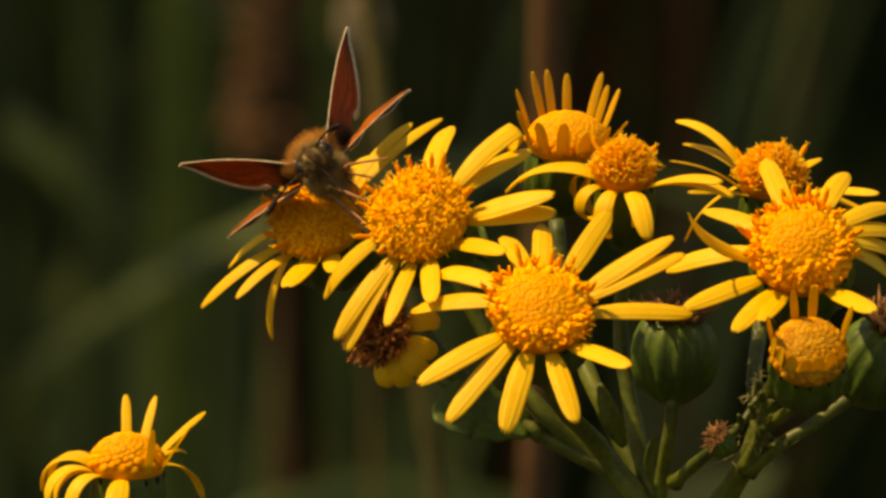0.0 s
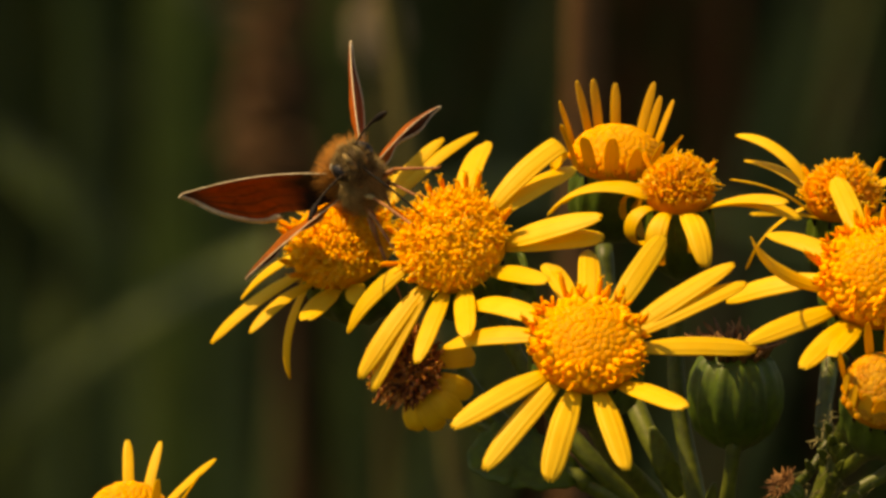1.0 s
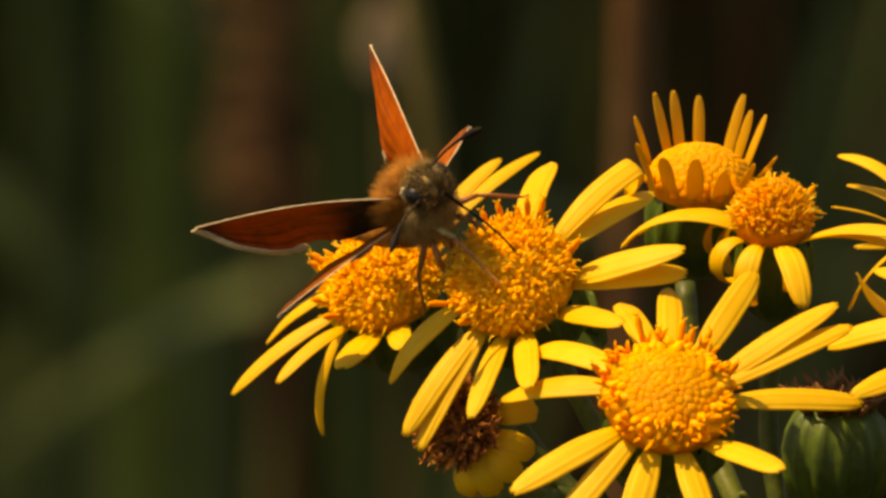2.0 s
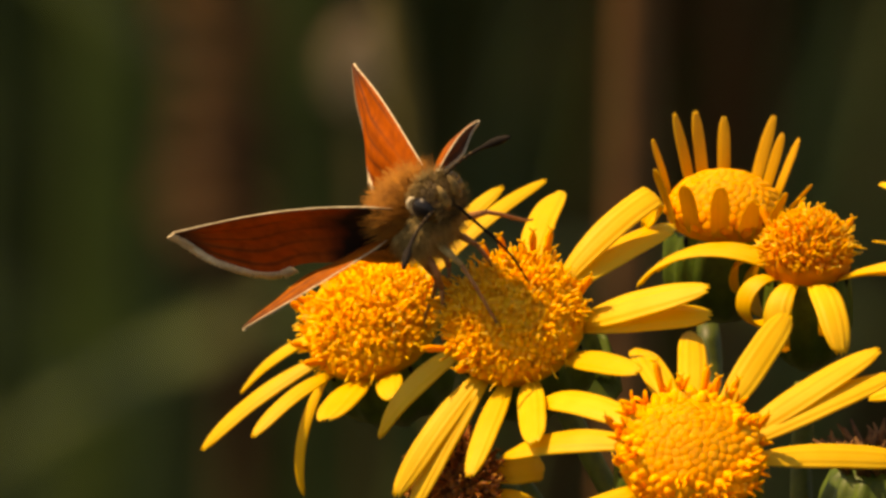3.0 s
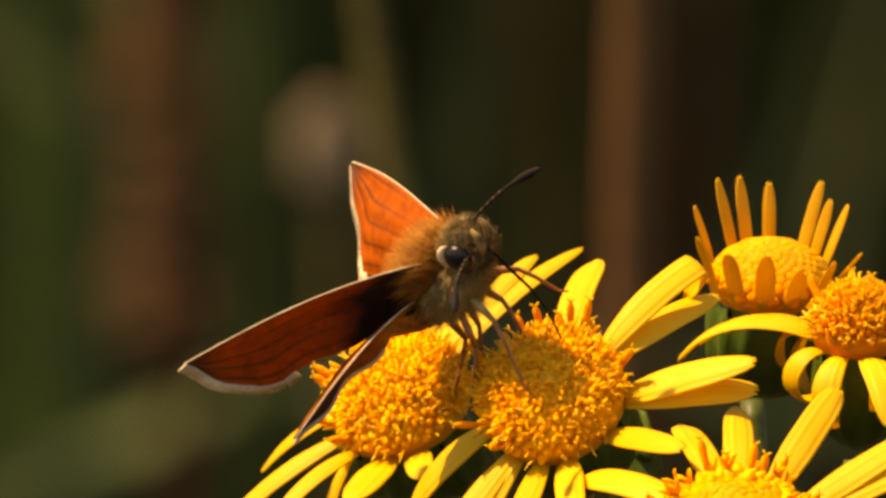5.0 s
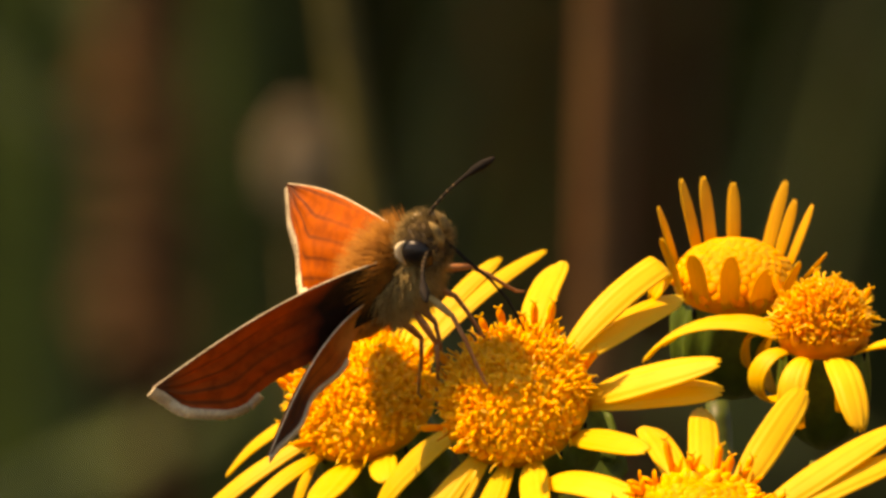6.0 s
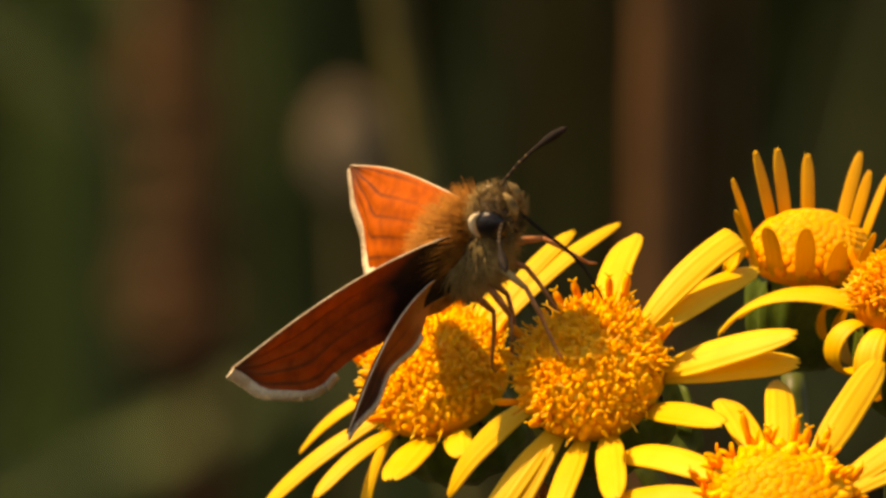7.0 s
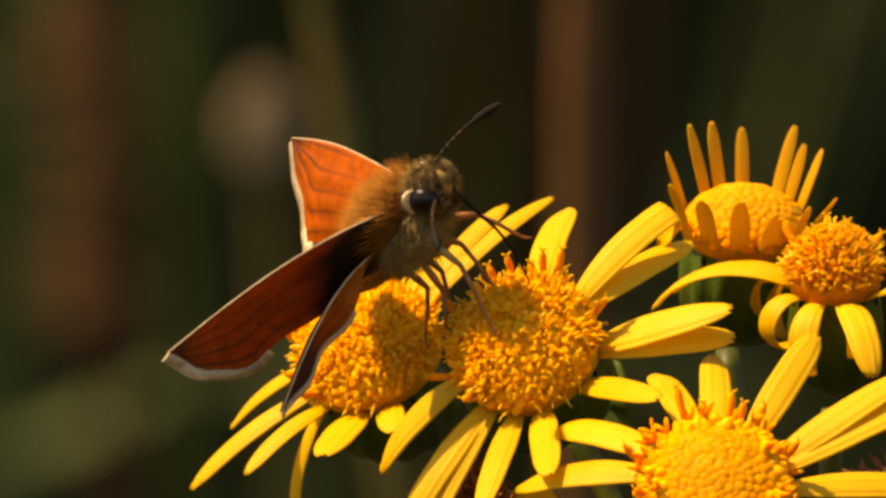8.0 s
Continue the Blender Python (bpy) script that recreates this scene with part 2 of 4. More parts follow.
# ---- ragwort ----
def ray_mesh(rng, radius, az, lift, curl, length, width, hook=0.0):
    """One strap-shaped ray floret, leaving the rim at az, rising by lift and bending down by curl; hook folds its tip."""
    az, lift, curl, hook = radians(az), radians(lift), radians(curl), radians(hook)
    out = Vector((math.cos(az), math.sin(az), 0))
    side = Vector((-math.sin(az), math.cos(az), 0))
    n = 22 if hook else 14
    p = out * (radius * 0.9)
    grid = []
    twist, bend, blunt = rng.uniform(-0.25, 0.25), rng.uniform(-0.03, 0.03), rng.uniform(1.8, 3.4)
    for i in range(n + 1):
        s = i / n
        th = lift - curl * s - hook * min(1, max(0, (s - 0.68) / 0.14))
        along = out * math.cos(th) + Vector((0, 0, 1)) * math.sin(th)
        up = along.cross(side) * -1
        w = width * 0.515 * (0.50 + 0.50 * math.sin(min(s * 2.2, 1) * math.pi / 2)) * (1 - 0.14 * s) * (1 - max(0, (s - 0.62) / 0.38) ** blunt * 0.60)
        cross = side * math.cos(twist * s) + up * math.sin(twist * s)
        row = []
        for j in range(13):
            x = j / 6 - 1
            tooth = 0.045 * length * (1 - abs(math.cos(x * 4.2)) + 0.4 * x * x) * (i == n)
            hollow = 0.07 * width * (x * x) + 0.010 * width * math.cos(x * 9.4)
            row.append((p + cross * (x * w) + up * hollow + side * (bend * length * s * s) - along * tooth) * MM)
        grid.append(row)
        p = p + along * (length / n)
    bm = bmesh.new()
    sheet(bm, grid, 0.07 * MM)
    return bm


def floret(bm, base, axis, radius, height, kind, rng):
    """A disc floret: 0 a closed round bud, 1 a tall tapering floret, 2 the same with its style pushed out."""
    side = axis.orthogonal().normalized()
    up = axis.cross(side)
    turn = rng.random() * 6
    lean = (side * rng.gauss(0, 0.17) + up * rng.gauss(0, 0.17)) * (kind > 0)
    if kind == 0:
        k, prof = 8, [(1.0, 0), (1.02, 0.42), (0.86, 0.72), (0.5, 0.93)]
    else:
        k, prof = 6, [(1.0, 0), (1.0, 0.4), (0.82, 0.72), (0.52, 1.0), (0.16, 1.2)]
    rings = []
    for r, z in prof:
        rings.append([bm.verts.new(base + (axis + lean * z) * (z * height) + (side * math.cos(turn + q * math.tau / k) + up * math.sin(turn + q * math.tau / k)) * (radius * r)) for q in range(k)])
    skin = [bm.faces.new(rings[-1])]
    for a, b in zip(rings, rings[1:]):
        for q in range(k):
            skin.append(bm.faces.new((a[q], a[(q + 1) % k], b[(q + 1) % k], b[q])))
    for f in skin:
        f.material_index = int(kind > 0)
    if kind == 2:
        tip = base + (axis + lean) * height
        for fork in (-0.45, 0.45):
            way = (axis + side * (fork + rng.uniform(-0.2, 0.2)) + up * rng.uniform(-0.3, 0.3)).normalized()
            tube(bm, [tip, tip + way * radius * 1.4, tip + way * radius * 2.2 - axis * radius * 0.3], [radius * 0.3, radius * 0.24, radius * 0.12], 4)


def disc_mesh(rng, radius, height, count, open_from, styles, tall):
    """The domed disc: a spiral of closed buds in its middle, open florets towards its rim."""
    bm = bmesh.new()
    lathe(bm, [(radius * 0.97 * math.cos(a), height * 0.9 * math.sin(a)) for a in (0, 0.3, 0.6, 0.9, 1.2, 1.45)], 20)
    for v in bm.verts:
        v.co *= MM
    for i in range(count):
        f = math.sqrt((i + 0.5) / count)
        a = i * 2.399963 + rng.gauss(0, 0.2 / math.sqrt(i + 4))
        r = radius * f * 0.97 * (1 + rng.gauss(0, 0.012))
        z = height * math.sqrt(max(0, 1 - f * f * 0.93)) * 0.9
        axis = Vector((math.cos(a) * r / radius, math.sin(a) * r / radius, 0.25 + 1.1 * z / height)).normalized()
        size = radius * 1.62 / math.sqrt(count) * rng.uniform(0.9, 1.1)
        is_open = f + rng.uniform(-0.06, 0.06) > open_from
        kind = 0 if not is_open else (2 if rng.random() < styles else 1)
        high = rng.uniform(0.42, 0.5) if kind == 0 else rng.uniform(*tall)
        floret(bm, (Vector((math.cos(a) * r, math.sin(a) * r, z)) - axis * 0.27) * MM, axis, size * MM, high * MM, kind, rng)
    return bm


def anther_mesh(rng, radius, height, az):
    """A slim anther tube standing out of the rim, its style forked at the tip."""
    bm = bmesh.new()
    a = radians(az + rng.uniform(-5, 5))
    way = Vector((math.cos(a), math.sin(a), rng.uniform(0.9, 1.6))).normalized()
    p = Vector((math.cos(a), math.sin(a), 0)) * radius * rng.uniform(0.86, 0.95) + Vector((0, 0, height * 0.25))
    ln = rng.uniform(1.4, 2.4)
    tube(bm, [(p + way * ln * f) * MM for f in (0, 0.45, 0.8, 0.93, 1.0)], [r * MM for r in (0.2, 0.2, 0.24, 0.17, 0.08)], 6)
    for q in (-0.5, 0.5):
        e = p + way * ln
        tube(bm, [e * MM, (e + way * 0.2 + Vector((-math.sin(a), math.cos(a), 0)) * q * 0.5) * MM], [0.07 * MM, 0.04 * MM], 4)
    return bm


def fuzz_mesh(rng, radius, height, count, start):
    """Fine pale forked styles standing between the disc florets."""
    bm = bmesh.new()
    for i in range(count):
        f = math.sqrt(start * start + (1 - start * start) * rng.random())
        a = rng.uniform(0, math.tau)
        r = radius * f
        z = height * math.sqrt(max(0, 1 - f * f * 0.93)) * 0.9
        axis = Vector((math.cos(a) * r / radius, math.sin(a) * r / radius, 0.25 + 1.1 * z / height)).normalized()
        p = Vector((math.cos(a) * r, math.sin(a) * r, z))
        way = (axis + Vector((rng.gauss(0, 0.35), rng.gauss(0, 0.35), rng.gauss(0, 0.35)))).normalized()
        ln = rng.uniform(0.35, 0.9)
        tube(bm, [p * MM, (p + way * ln) * MM, (p + way * ln * 1.15 + Vector((rng.gauss(0, 0.14), rng.gauss(0, 0.14), -0.1))) * MM], [0.065 * MM, 0.055 * MM, 0.03 * MM], 4)
    return bm


def involucre_mesh(radius, depth):
    bm = bmesh.new()
    lathe(bm, [(0.5, -depth - 0.5), (radius * 0.5, -depth * 0.98), (radius * 0.82, -depth * 0.84), (radius * 0.97, -depth * 0.6), (radius * 0.98, -depth * 0.35), (radius * 0.9, -0.3), (radius * 0.86, 0.15), (radius * 0.55, 0.3)], 52, 0.05)
    for v in bm.verts:
        v.co *= MM
    return bm


def flower_head(plant, at, n, radius, dome, rays, width, count=150, open_from=0.55, styles=0.25, depth=6.0, disc=None, ray=None, label="", seed=1, tall=(0.45, 0.75)):
    rng = random.Random(seed)
    m = stand(at, n)
    head = part("flower_head", involucre_mesh(radius, depth), GREEN, plant, label)
    head.matrix_world = m
    tips = bmesh.new()
    for k in range(13):
        a = k * math.tau / 13 + rng.uniform(-0.1, 0.1)
        d = Vector((math.cos(a), math.sin(a), 0)) * radius
        tube(tips, [(d * 0.93 + Vector((0, 0, -0.75))) * MM, (d * 0.95 + Vector((0, 0, -0.35))) * MM, (d * 0.97 + Vector((0, 0, -0.05))) * MM], [0.10 * MM, 0.15 * MM, 0.04 * MM], 5)
    part("bract_tip", tips, BLACK, head, "black bract tips")["kind"] = "stuff"
    florets = part("disc", disc_mesh(rng, radius, dome, count, open_from, styles, tall), disc or DISC, head)
    florets["kind"] = "stuff"
    florets.data.materials.append(SHAGGY_DISC if disc is None else disc)
    if open_from < 1 and disc is not WITHERED:
        ring = (62, 74, 84, 96, 108, 150, 165, 200, 228, 20) if disc in (None, SHAGGY_DISC) else (40, 75, 100, 140)
        for az in ring:
            part("anther_tube", anther_mesh(rng, radius, dome, az), ANTHER, head, "slim orange anther tube")
    if open_from < 0.5 and disc is not WITHERED:
        part("style_fuzz", fuzz_mesh(rng, radius, dome, 420 if disc in (None, SHAGGY_DISC) else 300, 0.0), STYLE, head, "pale forked styles")["kind"] = "stuff"
    for az, lift, curl, length, *own in rays:
        part("ray_floret", ray_mesh(rng, radius, az, lift, curl, length, own[0] if own else width * rng.uniform(0.9, 1.1), own[1] if len(own) > 1 else 0.0), ray or RAY, head)
    return head


def stalk(plant, points, radii, name="stalk"):
    bm = bmesh.new()
    pts = [plan(*p) for p in points]
    fine, rr = [], []
    for i in range(len(pts) - 1):
        a, b = pts[max(i - 1, 0)], pts[min(i + 2, len(pts) - 1)]
        for k in range(4):
            t = k / 4
            m0, m1 = (pts[i + 1] - a) / 2, (b - pts[i]) / 2
            fine.append((2 * t**3 - 3 * t * t + 1) * pts[i] + (t**3 - 2 * t * t + t) * m0 + (-2 * t**3 + 3 * t * t) * pts[i + 1] + (t**3 - t * t) * m1)
            rr.append((radii[i] * (1 - t) + radii[i + 1] * t) * (0.74 + 0.05 * math.sin(7 * (i + t))) * MM)
    fine.append(pts[-1])
    rr.append(radii[-1] * MM)
    tube(bm, fine, rr, 10)
    ob = part(name, bm, STEM, plant)
    ob.matrix_world = Matrix()
    return ob


ragwort = tagged(FOCUS, "green ragwort stem with a cluster of bright yellow daisy flower heads", "wildflower")
bpy.context.view_layer.update()
flower_head(ragwort, (8.10, -5.48, -14.0), (0.05, 0.62, 0.78), 4.3, 3.0, [(161, -16, 34, 8.7), (138, -15, 33, 8.8), (104, -12, 31, 8.9), (88, -7, 29, 8.9), (62, 8, 21, 9.1), (34, 16, 16, 9.7), (27, 14, 17, 9.7), (6, 3, 23, 9.2), (310, 35, 8, 8.7), (283, 15, 18, 8.7), (256, 7, 22, 8.8), (233, -2, 26, 9.1), (216, 6, 22, 8.7)], 1.95, 240, 0.74, 0.3, label="fully open yellow flower head with thirteen flat rays", seed=2)
flower_head(ragwort, (-1.83, 2.30, -2.0), (-0.22, 0.5, 0.84), 4.2, 3.4, [(82, -10, 38, 8.9), (46, 15, 50, 10.6, 1.8, 120), (39, -5, 32, 8.3), (358, 25, 18, 8.6, 2.1), (354, 15, 22, 8.1, 1.8), (320, 41, 13, 8.7), (281, 39, 13, 8.7), (260, 29, 18, 8.7), (237, 3, 30, 9.2), (233, 7, 30, 8.9), (198, -21, 45, 8.6)], 1.75, 400, 0.1, 0.25, disc=SHAGGY_DISC, tall=(0.42, 0.56), label="open yellow flower head with shaggy disc under the proboscis", seed=3)
flower_head(ragwort, (-10.07, 2.16, 12.0), (-0.3, 0.62, 0.72), 4.1, 3.2, [(172, -24, 30, 8.0), (203, 2, 35, 9.0), (226, 28, 40, 6.9, 1.2), (221, -26, 60, 8.8, 0.8), (256, 32, 8, 6.2, 2.3), (282, 36, 24, 4.0, 1.7), (74, -50, 73, 6.5), (51, 11, 27, 8.5), (44, 10, 36, 10.8), (63, 7, 48, 5.2)], 1.2, 400, 0.1, 0.2, disc=SHAGGY_DISC, tall=(0.40, 0.52), label="yellow flower head with drooping narrow rays", seed=4)
flower_head(ragwort, (10.33, 8.63, 14.0), (0.04, 0.9, 0.43), 3.5, 2.9, [(125, 68, 6, 5.2), (111, 69, 5, 5.1), (91, 70, 5, 4.7), (60, 68, 6, 5.2), (46, 71, 5, 4.4), (30, 70, 5, 4.6), (159, 72, 4, 4.5), (323, 56, 2, 5.1), (206, 72, 6, 4.3, 1.1), (236, 74, 4, 4.0, 1.2), (264, 76, 4, 4.3, 1.2), (292, 76, 6, 3.3, 1.35), (318, 70, 4, 3.5, 1.1)], 0.74, 190, 1.5, 0, disc=YOUNG_DISC, ray=YOUNG_RAY, label="young yellow flower head with upright rolled rays like a crown", seed=5)
flower_head(ragwort, (15.11, 5.79, 6.0), (0, 0.9, 0.43), 2.6, 3.3, [(164, 22, 88, 9.4, 2.3), (154, 15, 70, 8.5, 2.2), (154, 20, 153, 4.8), (142, -14, 138, 5.6), (212, 15, 230, 6.2, 1.5), (246, 5, 170, 6.0, 1.7), (282, 22, 83, 6.9, 1.9), (288, 5, 170, 4.5, 1.5), (327, 32, 52, 8.9), (321, 35, 33, 8.8)], 1.7, 320, 0.0, 0.3, disc=OLD_DISC, tall=(0.42, 0.62), label="ageing flower head with orange disc and rolled-back rays", seed=6)
flower_head(ragwort, (27.40, 5.24, 14.0), (0, 0.9, 0.43), 2.8, 3.3, [(139, 52, 74, 9.3), (134, 21, 41, 8.3), (214, 48, 32, 9.2), (170, -28, 48, 7.9), (224, 28, 17, 7.7), (53, 9, 16, 4.2), (336, 8, 33, 6.8), (328, 22, 16, 8.5)], 1.2, 320, 0.0, 0.3, disc=OLD_DISC, tall=(0.42, 0.62), label="ageing flower head with orange disc and arching rays", seed=7)
flower_head(ragwort, (29.80, -0.52, -10.0), (0.02, 0.58, 0.81), 4.4, 3.8, [(105, -6, 28, 8.9), (71, -11, 31, 8.9), (47, -16, 33, 8.9), (35, -22, 37, 8.8), (23, -29, 40, 8.8), (10, -37, 44, 8.8), (302, 39, 6, 8.7), (240, 29, 11, 8.7), (216, 21, 15, 8.5), (174, -14, 33, 8.6), (186, 29, -51, 9.6), (140, -15, 22, 7.4), (249, 33, 9, 6.5)], 1.8, 280, 0.66, 0.3, label="open yellow flower head with tall amber disc", seed=8)
flower_head(ragwort, (30.30, -8.75, -17.0), (0.03, 0.55, 0.83), 3.3, 2.4, [(110, 73, -2, 4.0), (85, 69, 1, 4.1), (28, 78, -3, 4.9), (161, 77, -4, 3.9), (190, 86, -14, 3.3, 1.0), (212, 90, -16, 3.2, 1.1), (236, 96, -14, 3.0, 1.15), (262, 100, -12, 2.8, 1.2), (288, 100, -12, 3.0, 1.2), (314, 96, -14, 3.0, 1.15), (338, 90, -16, 3.2, 1.1)], 0.75, 170, 1.5, 0, disc=DULL_DISC, ray=YOUNG_RAY, label="half-open young flower head with short upright rays", seed=9)
flower_head(ragwort, (-5.2, -6.9, -2.0), (-0.35, 0.15, 0.92), 2.5, 1.7, [(14, 15, 110, 3.6, 2.1), (338, 20, 120, 3.7, 1.8), (316, 20, 125, 3.8, 1.9), (294, 20, 125, 3.8, 1.8), (272, 15, 120, 3.4, 1.5)], 2.2, 300, 0.0, 0.7, disc=WITHERED, label="withered brown flower head with curled yellow rays", seed=10, tall=(0.6, 1.3))

neighbour = empty("ragwort", Matrix.Translation(plan(-26, -60, 6)), "shorter ragwort stalk with one half-open yellow flower head", "wildflower")
bpy.context.view_layer.update()
flower_head(neighbour, (-26.31, -18.40, 6.0), (0, 0.96, 0.28), 3.2, 3.3, [(91, 60, 20, 6.0), (69, 60, 20, 6.0), (46, 31, 14, 7.3), (305, 78, 4, 4.6), (335, 59, 5, 5.6), (44, 41, 84, 4.2, 1.2), (147, 35, 140, 7.4, 1.5), (165, 40, 150, 7.0, 1.7), (200, 40, 160, 7.0, 1.8), (225, 30, 150, 6.5, 1.5), (262, 5, 110, 7.0, 2.0), (33, 1, 88, 6.6, 1.2), (190, 20, 150, 6.0, 1.5)], 0.8, 170, 1.5, 0, disc=YOUNG_DISC, label="half-open yellow flower head, some rays upright, some drooping", seed=11)

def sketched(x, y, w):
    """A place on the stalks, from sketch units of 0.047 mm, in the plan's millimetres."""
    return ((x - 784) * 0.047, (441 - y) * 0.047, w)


def bud_mesh(radius, depth):
    bm = bmesh.new()
    lathe(bm, [(r * radius, z * depth) for r, z in ((0.18, -1.1), (0.5, -1.0), (0.84, -0.84), (0.98, -0.62), (1.0, -0.42), (0.94, -0.22), (0.8, -0.05), (0.62, 0.04), (0.4, 0.05))], 52, 0.065)
    for v in bm.verts:
        v.co *= MM
    return bm


def seed_bud(plant, at, n, radius, depth, label, seed, withered=True):
    """A closed green head, its bracts ribbed, with a tuft of withered florets."""
    rng = random.Random(seed)
    head = part("seed_bud", bud_mesh(radius, depth), GREEN, plant, label)
    head.matrix_world = stand(at, n)
    if withered:
        bm = bmesh.new()
        size = min(1.0, radius / 2.6)
        for i in range(90):
            a, r = i * 2.4, radius * 0.6 * math.sqrt(i / 90)
            p = Vector((math.cos(a) * r, math.sin(a) * r, -0.2))
            w = Vector((math.cos(a) * 0.6 + rng.gauss(0, 0.3), math.sin(a) * 0.6 + rng.gauss(0, 0.3), 1)).normalized()
            tube(bm, [p * MM, (p + w * 1.4 * size) * MM, (p + (w * rng.uniform(2, 3.2) + Vector((rng.gauss(0, 0.7), rng.gauss(0, 0.7), -0.4))) * size) * MM], [0.23 * size * MM, 0.22 * size * MM, 0.07 * size * MM], 5)
        part("withered_tuft", bm, DRY, head, "withered brown floret tuft")["kind"] = "stuff"
    return head


def leaf(plant, points, wide, material=None, name="leaf", lobes=0.0, roll=0.0):
    """A leaf along points, broadest in its middle, folded a little along its rib."""
    pts = [plan(*p) for p in points]
    n = 18
    grid = []
    for i in range(n + 1):
        s = i / n * (len(pts) - 1)
        k = min(int(s), len(pts) - 2)
        p = pts[k].lerp(pts[k + 1], s - k)
        d = (pts[k + 1] - pts[k]).normalized()
        side = d.cross(Vector((0.3 * math.sin(roll), -1, 0.6))).normalized()
        up = side.cross(d)
        f = i / n
        w = wide * MM * (0.12 + math.sin(math.pi * min(1, f * 0.93 + 0.05)) ** 0.8) * (1 + lobes * math.sin(f * 34))
        grid.append([p + side * (w * x) + up * (w * 0.3 * abs(x)) for x in (-1, -0.6, -0.2, 0.2, 0.6, 1)])
    bm = bmesh.new()
    sheet(bm, grid, 0.25 * MM)
    ob = part(name, bm, material or GREEN, plant)
    ob.matrix_world = Matrix()
    return ob


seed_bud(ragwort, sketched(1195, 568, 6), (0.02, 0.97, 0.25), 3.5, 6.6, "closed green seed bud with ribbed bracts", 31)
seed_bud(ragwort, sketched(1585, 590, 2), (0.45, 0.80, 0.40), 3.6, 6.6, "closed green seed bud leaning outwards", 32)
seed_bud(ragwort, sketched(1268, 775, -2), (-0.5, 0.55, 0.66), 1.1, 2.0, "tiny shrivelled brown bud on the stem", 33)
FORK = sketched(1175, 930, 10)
stalk(ragwort, [(19, -677, 183), (20, -400, 110), (19, -120, 34), FORK], [4.0, 3.4, 2.6, 2.0], "main_stem")
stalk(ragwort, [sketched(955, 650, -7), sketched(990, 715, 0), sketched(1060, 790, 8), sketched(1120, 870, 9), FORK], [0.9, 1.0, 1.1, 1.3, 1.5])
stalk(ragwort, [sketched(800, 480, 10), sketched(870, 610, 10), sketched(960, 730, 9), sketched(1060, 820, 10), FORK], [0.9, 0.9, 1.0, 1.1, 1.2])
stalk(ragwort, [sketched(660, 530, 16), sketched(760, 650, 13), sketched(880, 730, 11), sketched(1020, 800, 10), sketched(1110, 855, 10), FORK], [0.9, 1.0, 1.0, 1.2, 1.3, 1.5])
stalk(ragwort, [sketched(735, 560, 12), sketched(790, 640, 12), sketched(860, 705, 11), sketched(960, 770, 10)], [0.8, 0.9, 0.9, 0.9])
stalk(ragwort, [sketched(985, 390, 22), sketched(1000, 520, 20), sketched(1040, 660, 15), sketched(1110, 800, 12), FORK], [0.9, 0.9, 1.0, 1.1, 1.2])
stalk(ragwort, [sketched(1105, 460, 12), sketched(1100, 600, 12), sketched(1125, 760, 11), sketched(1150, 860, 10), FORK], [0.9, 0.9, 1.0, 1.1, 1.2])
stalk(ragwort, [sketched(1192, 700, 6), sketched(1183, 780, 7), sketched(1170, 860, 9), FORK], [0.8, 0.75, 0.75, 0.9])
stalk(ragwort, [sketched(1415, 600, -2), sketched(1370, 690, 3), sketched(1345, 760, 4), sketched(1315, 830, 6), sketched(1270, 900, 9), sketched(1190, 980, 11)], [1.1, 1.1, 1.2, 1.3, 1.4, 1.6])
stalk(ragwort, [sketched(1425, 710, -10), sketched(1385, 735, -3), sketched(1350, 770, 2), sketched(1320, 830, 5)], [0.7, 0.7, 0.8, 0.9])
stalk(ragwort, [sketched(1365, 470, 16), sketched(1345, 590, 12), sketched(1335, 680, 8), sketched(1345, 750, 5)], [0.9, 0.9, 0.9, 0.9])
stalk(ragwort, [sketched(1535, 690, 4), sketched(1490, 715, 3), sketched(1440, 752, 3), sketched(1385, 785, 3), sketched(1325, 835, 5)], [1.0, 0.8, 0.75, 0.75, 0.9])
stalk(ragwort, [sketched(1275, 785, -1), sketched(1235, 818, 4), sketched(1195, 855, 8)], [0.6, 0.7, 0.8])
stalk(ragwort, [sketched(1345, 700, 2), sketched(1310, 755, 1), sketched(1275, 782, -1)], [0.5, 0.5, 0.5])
stalk(neighbour, [(-26, -26, 6), (-24, -40, 8), (-18, -90, 24), (-6, -300, 84), (2, -676, 185)], [0.9, 1.0, 1.2, 2.0, 2.6], "main_stem")
spots = random.Random(76)
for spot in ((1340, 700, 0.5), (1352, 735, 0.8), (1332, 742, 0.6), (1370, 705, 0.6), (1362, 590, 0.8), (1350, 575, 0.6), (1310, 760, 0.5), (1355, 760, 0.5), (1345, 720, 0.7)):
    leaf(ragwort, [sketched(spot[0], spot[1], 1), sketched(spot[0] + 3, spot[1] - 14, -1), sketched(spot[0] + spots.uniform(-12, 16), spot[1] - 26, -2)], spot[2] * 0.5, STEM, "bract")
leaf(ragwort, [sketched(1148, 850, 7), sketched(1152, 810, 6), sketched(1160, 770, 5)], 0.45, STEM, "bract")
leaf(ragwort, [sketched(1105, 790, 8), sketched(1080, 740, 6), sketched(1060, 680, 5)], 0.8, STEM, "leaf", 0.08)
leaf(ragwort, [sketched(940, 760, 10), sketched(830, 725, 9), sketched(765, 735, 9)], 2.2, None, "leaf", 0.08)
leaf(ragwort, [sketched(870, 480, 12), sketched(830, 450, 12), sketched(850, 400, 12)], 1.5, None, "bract")

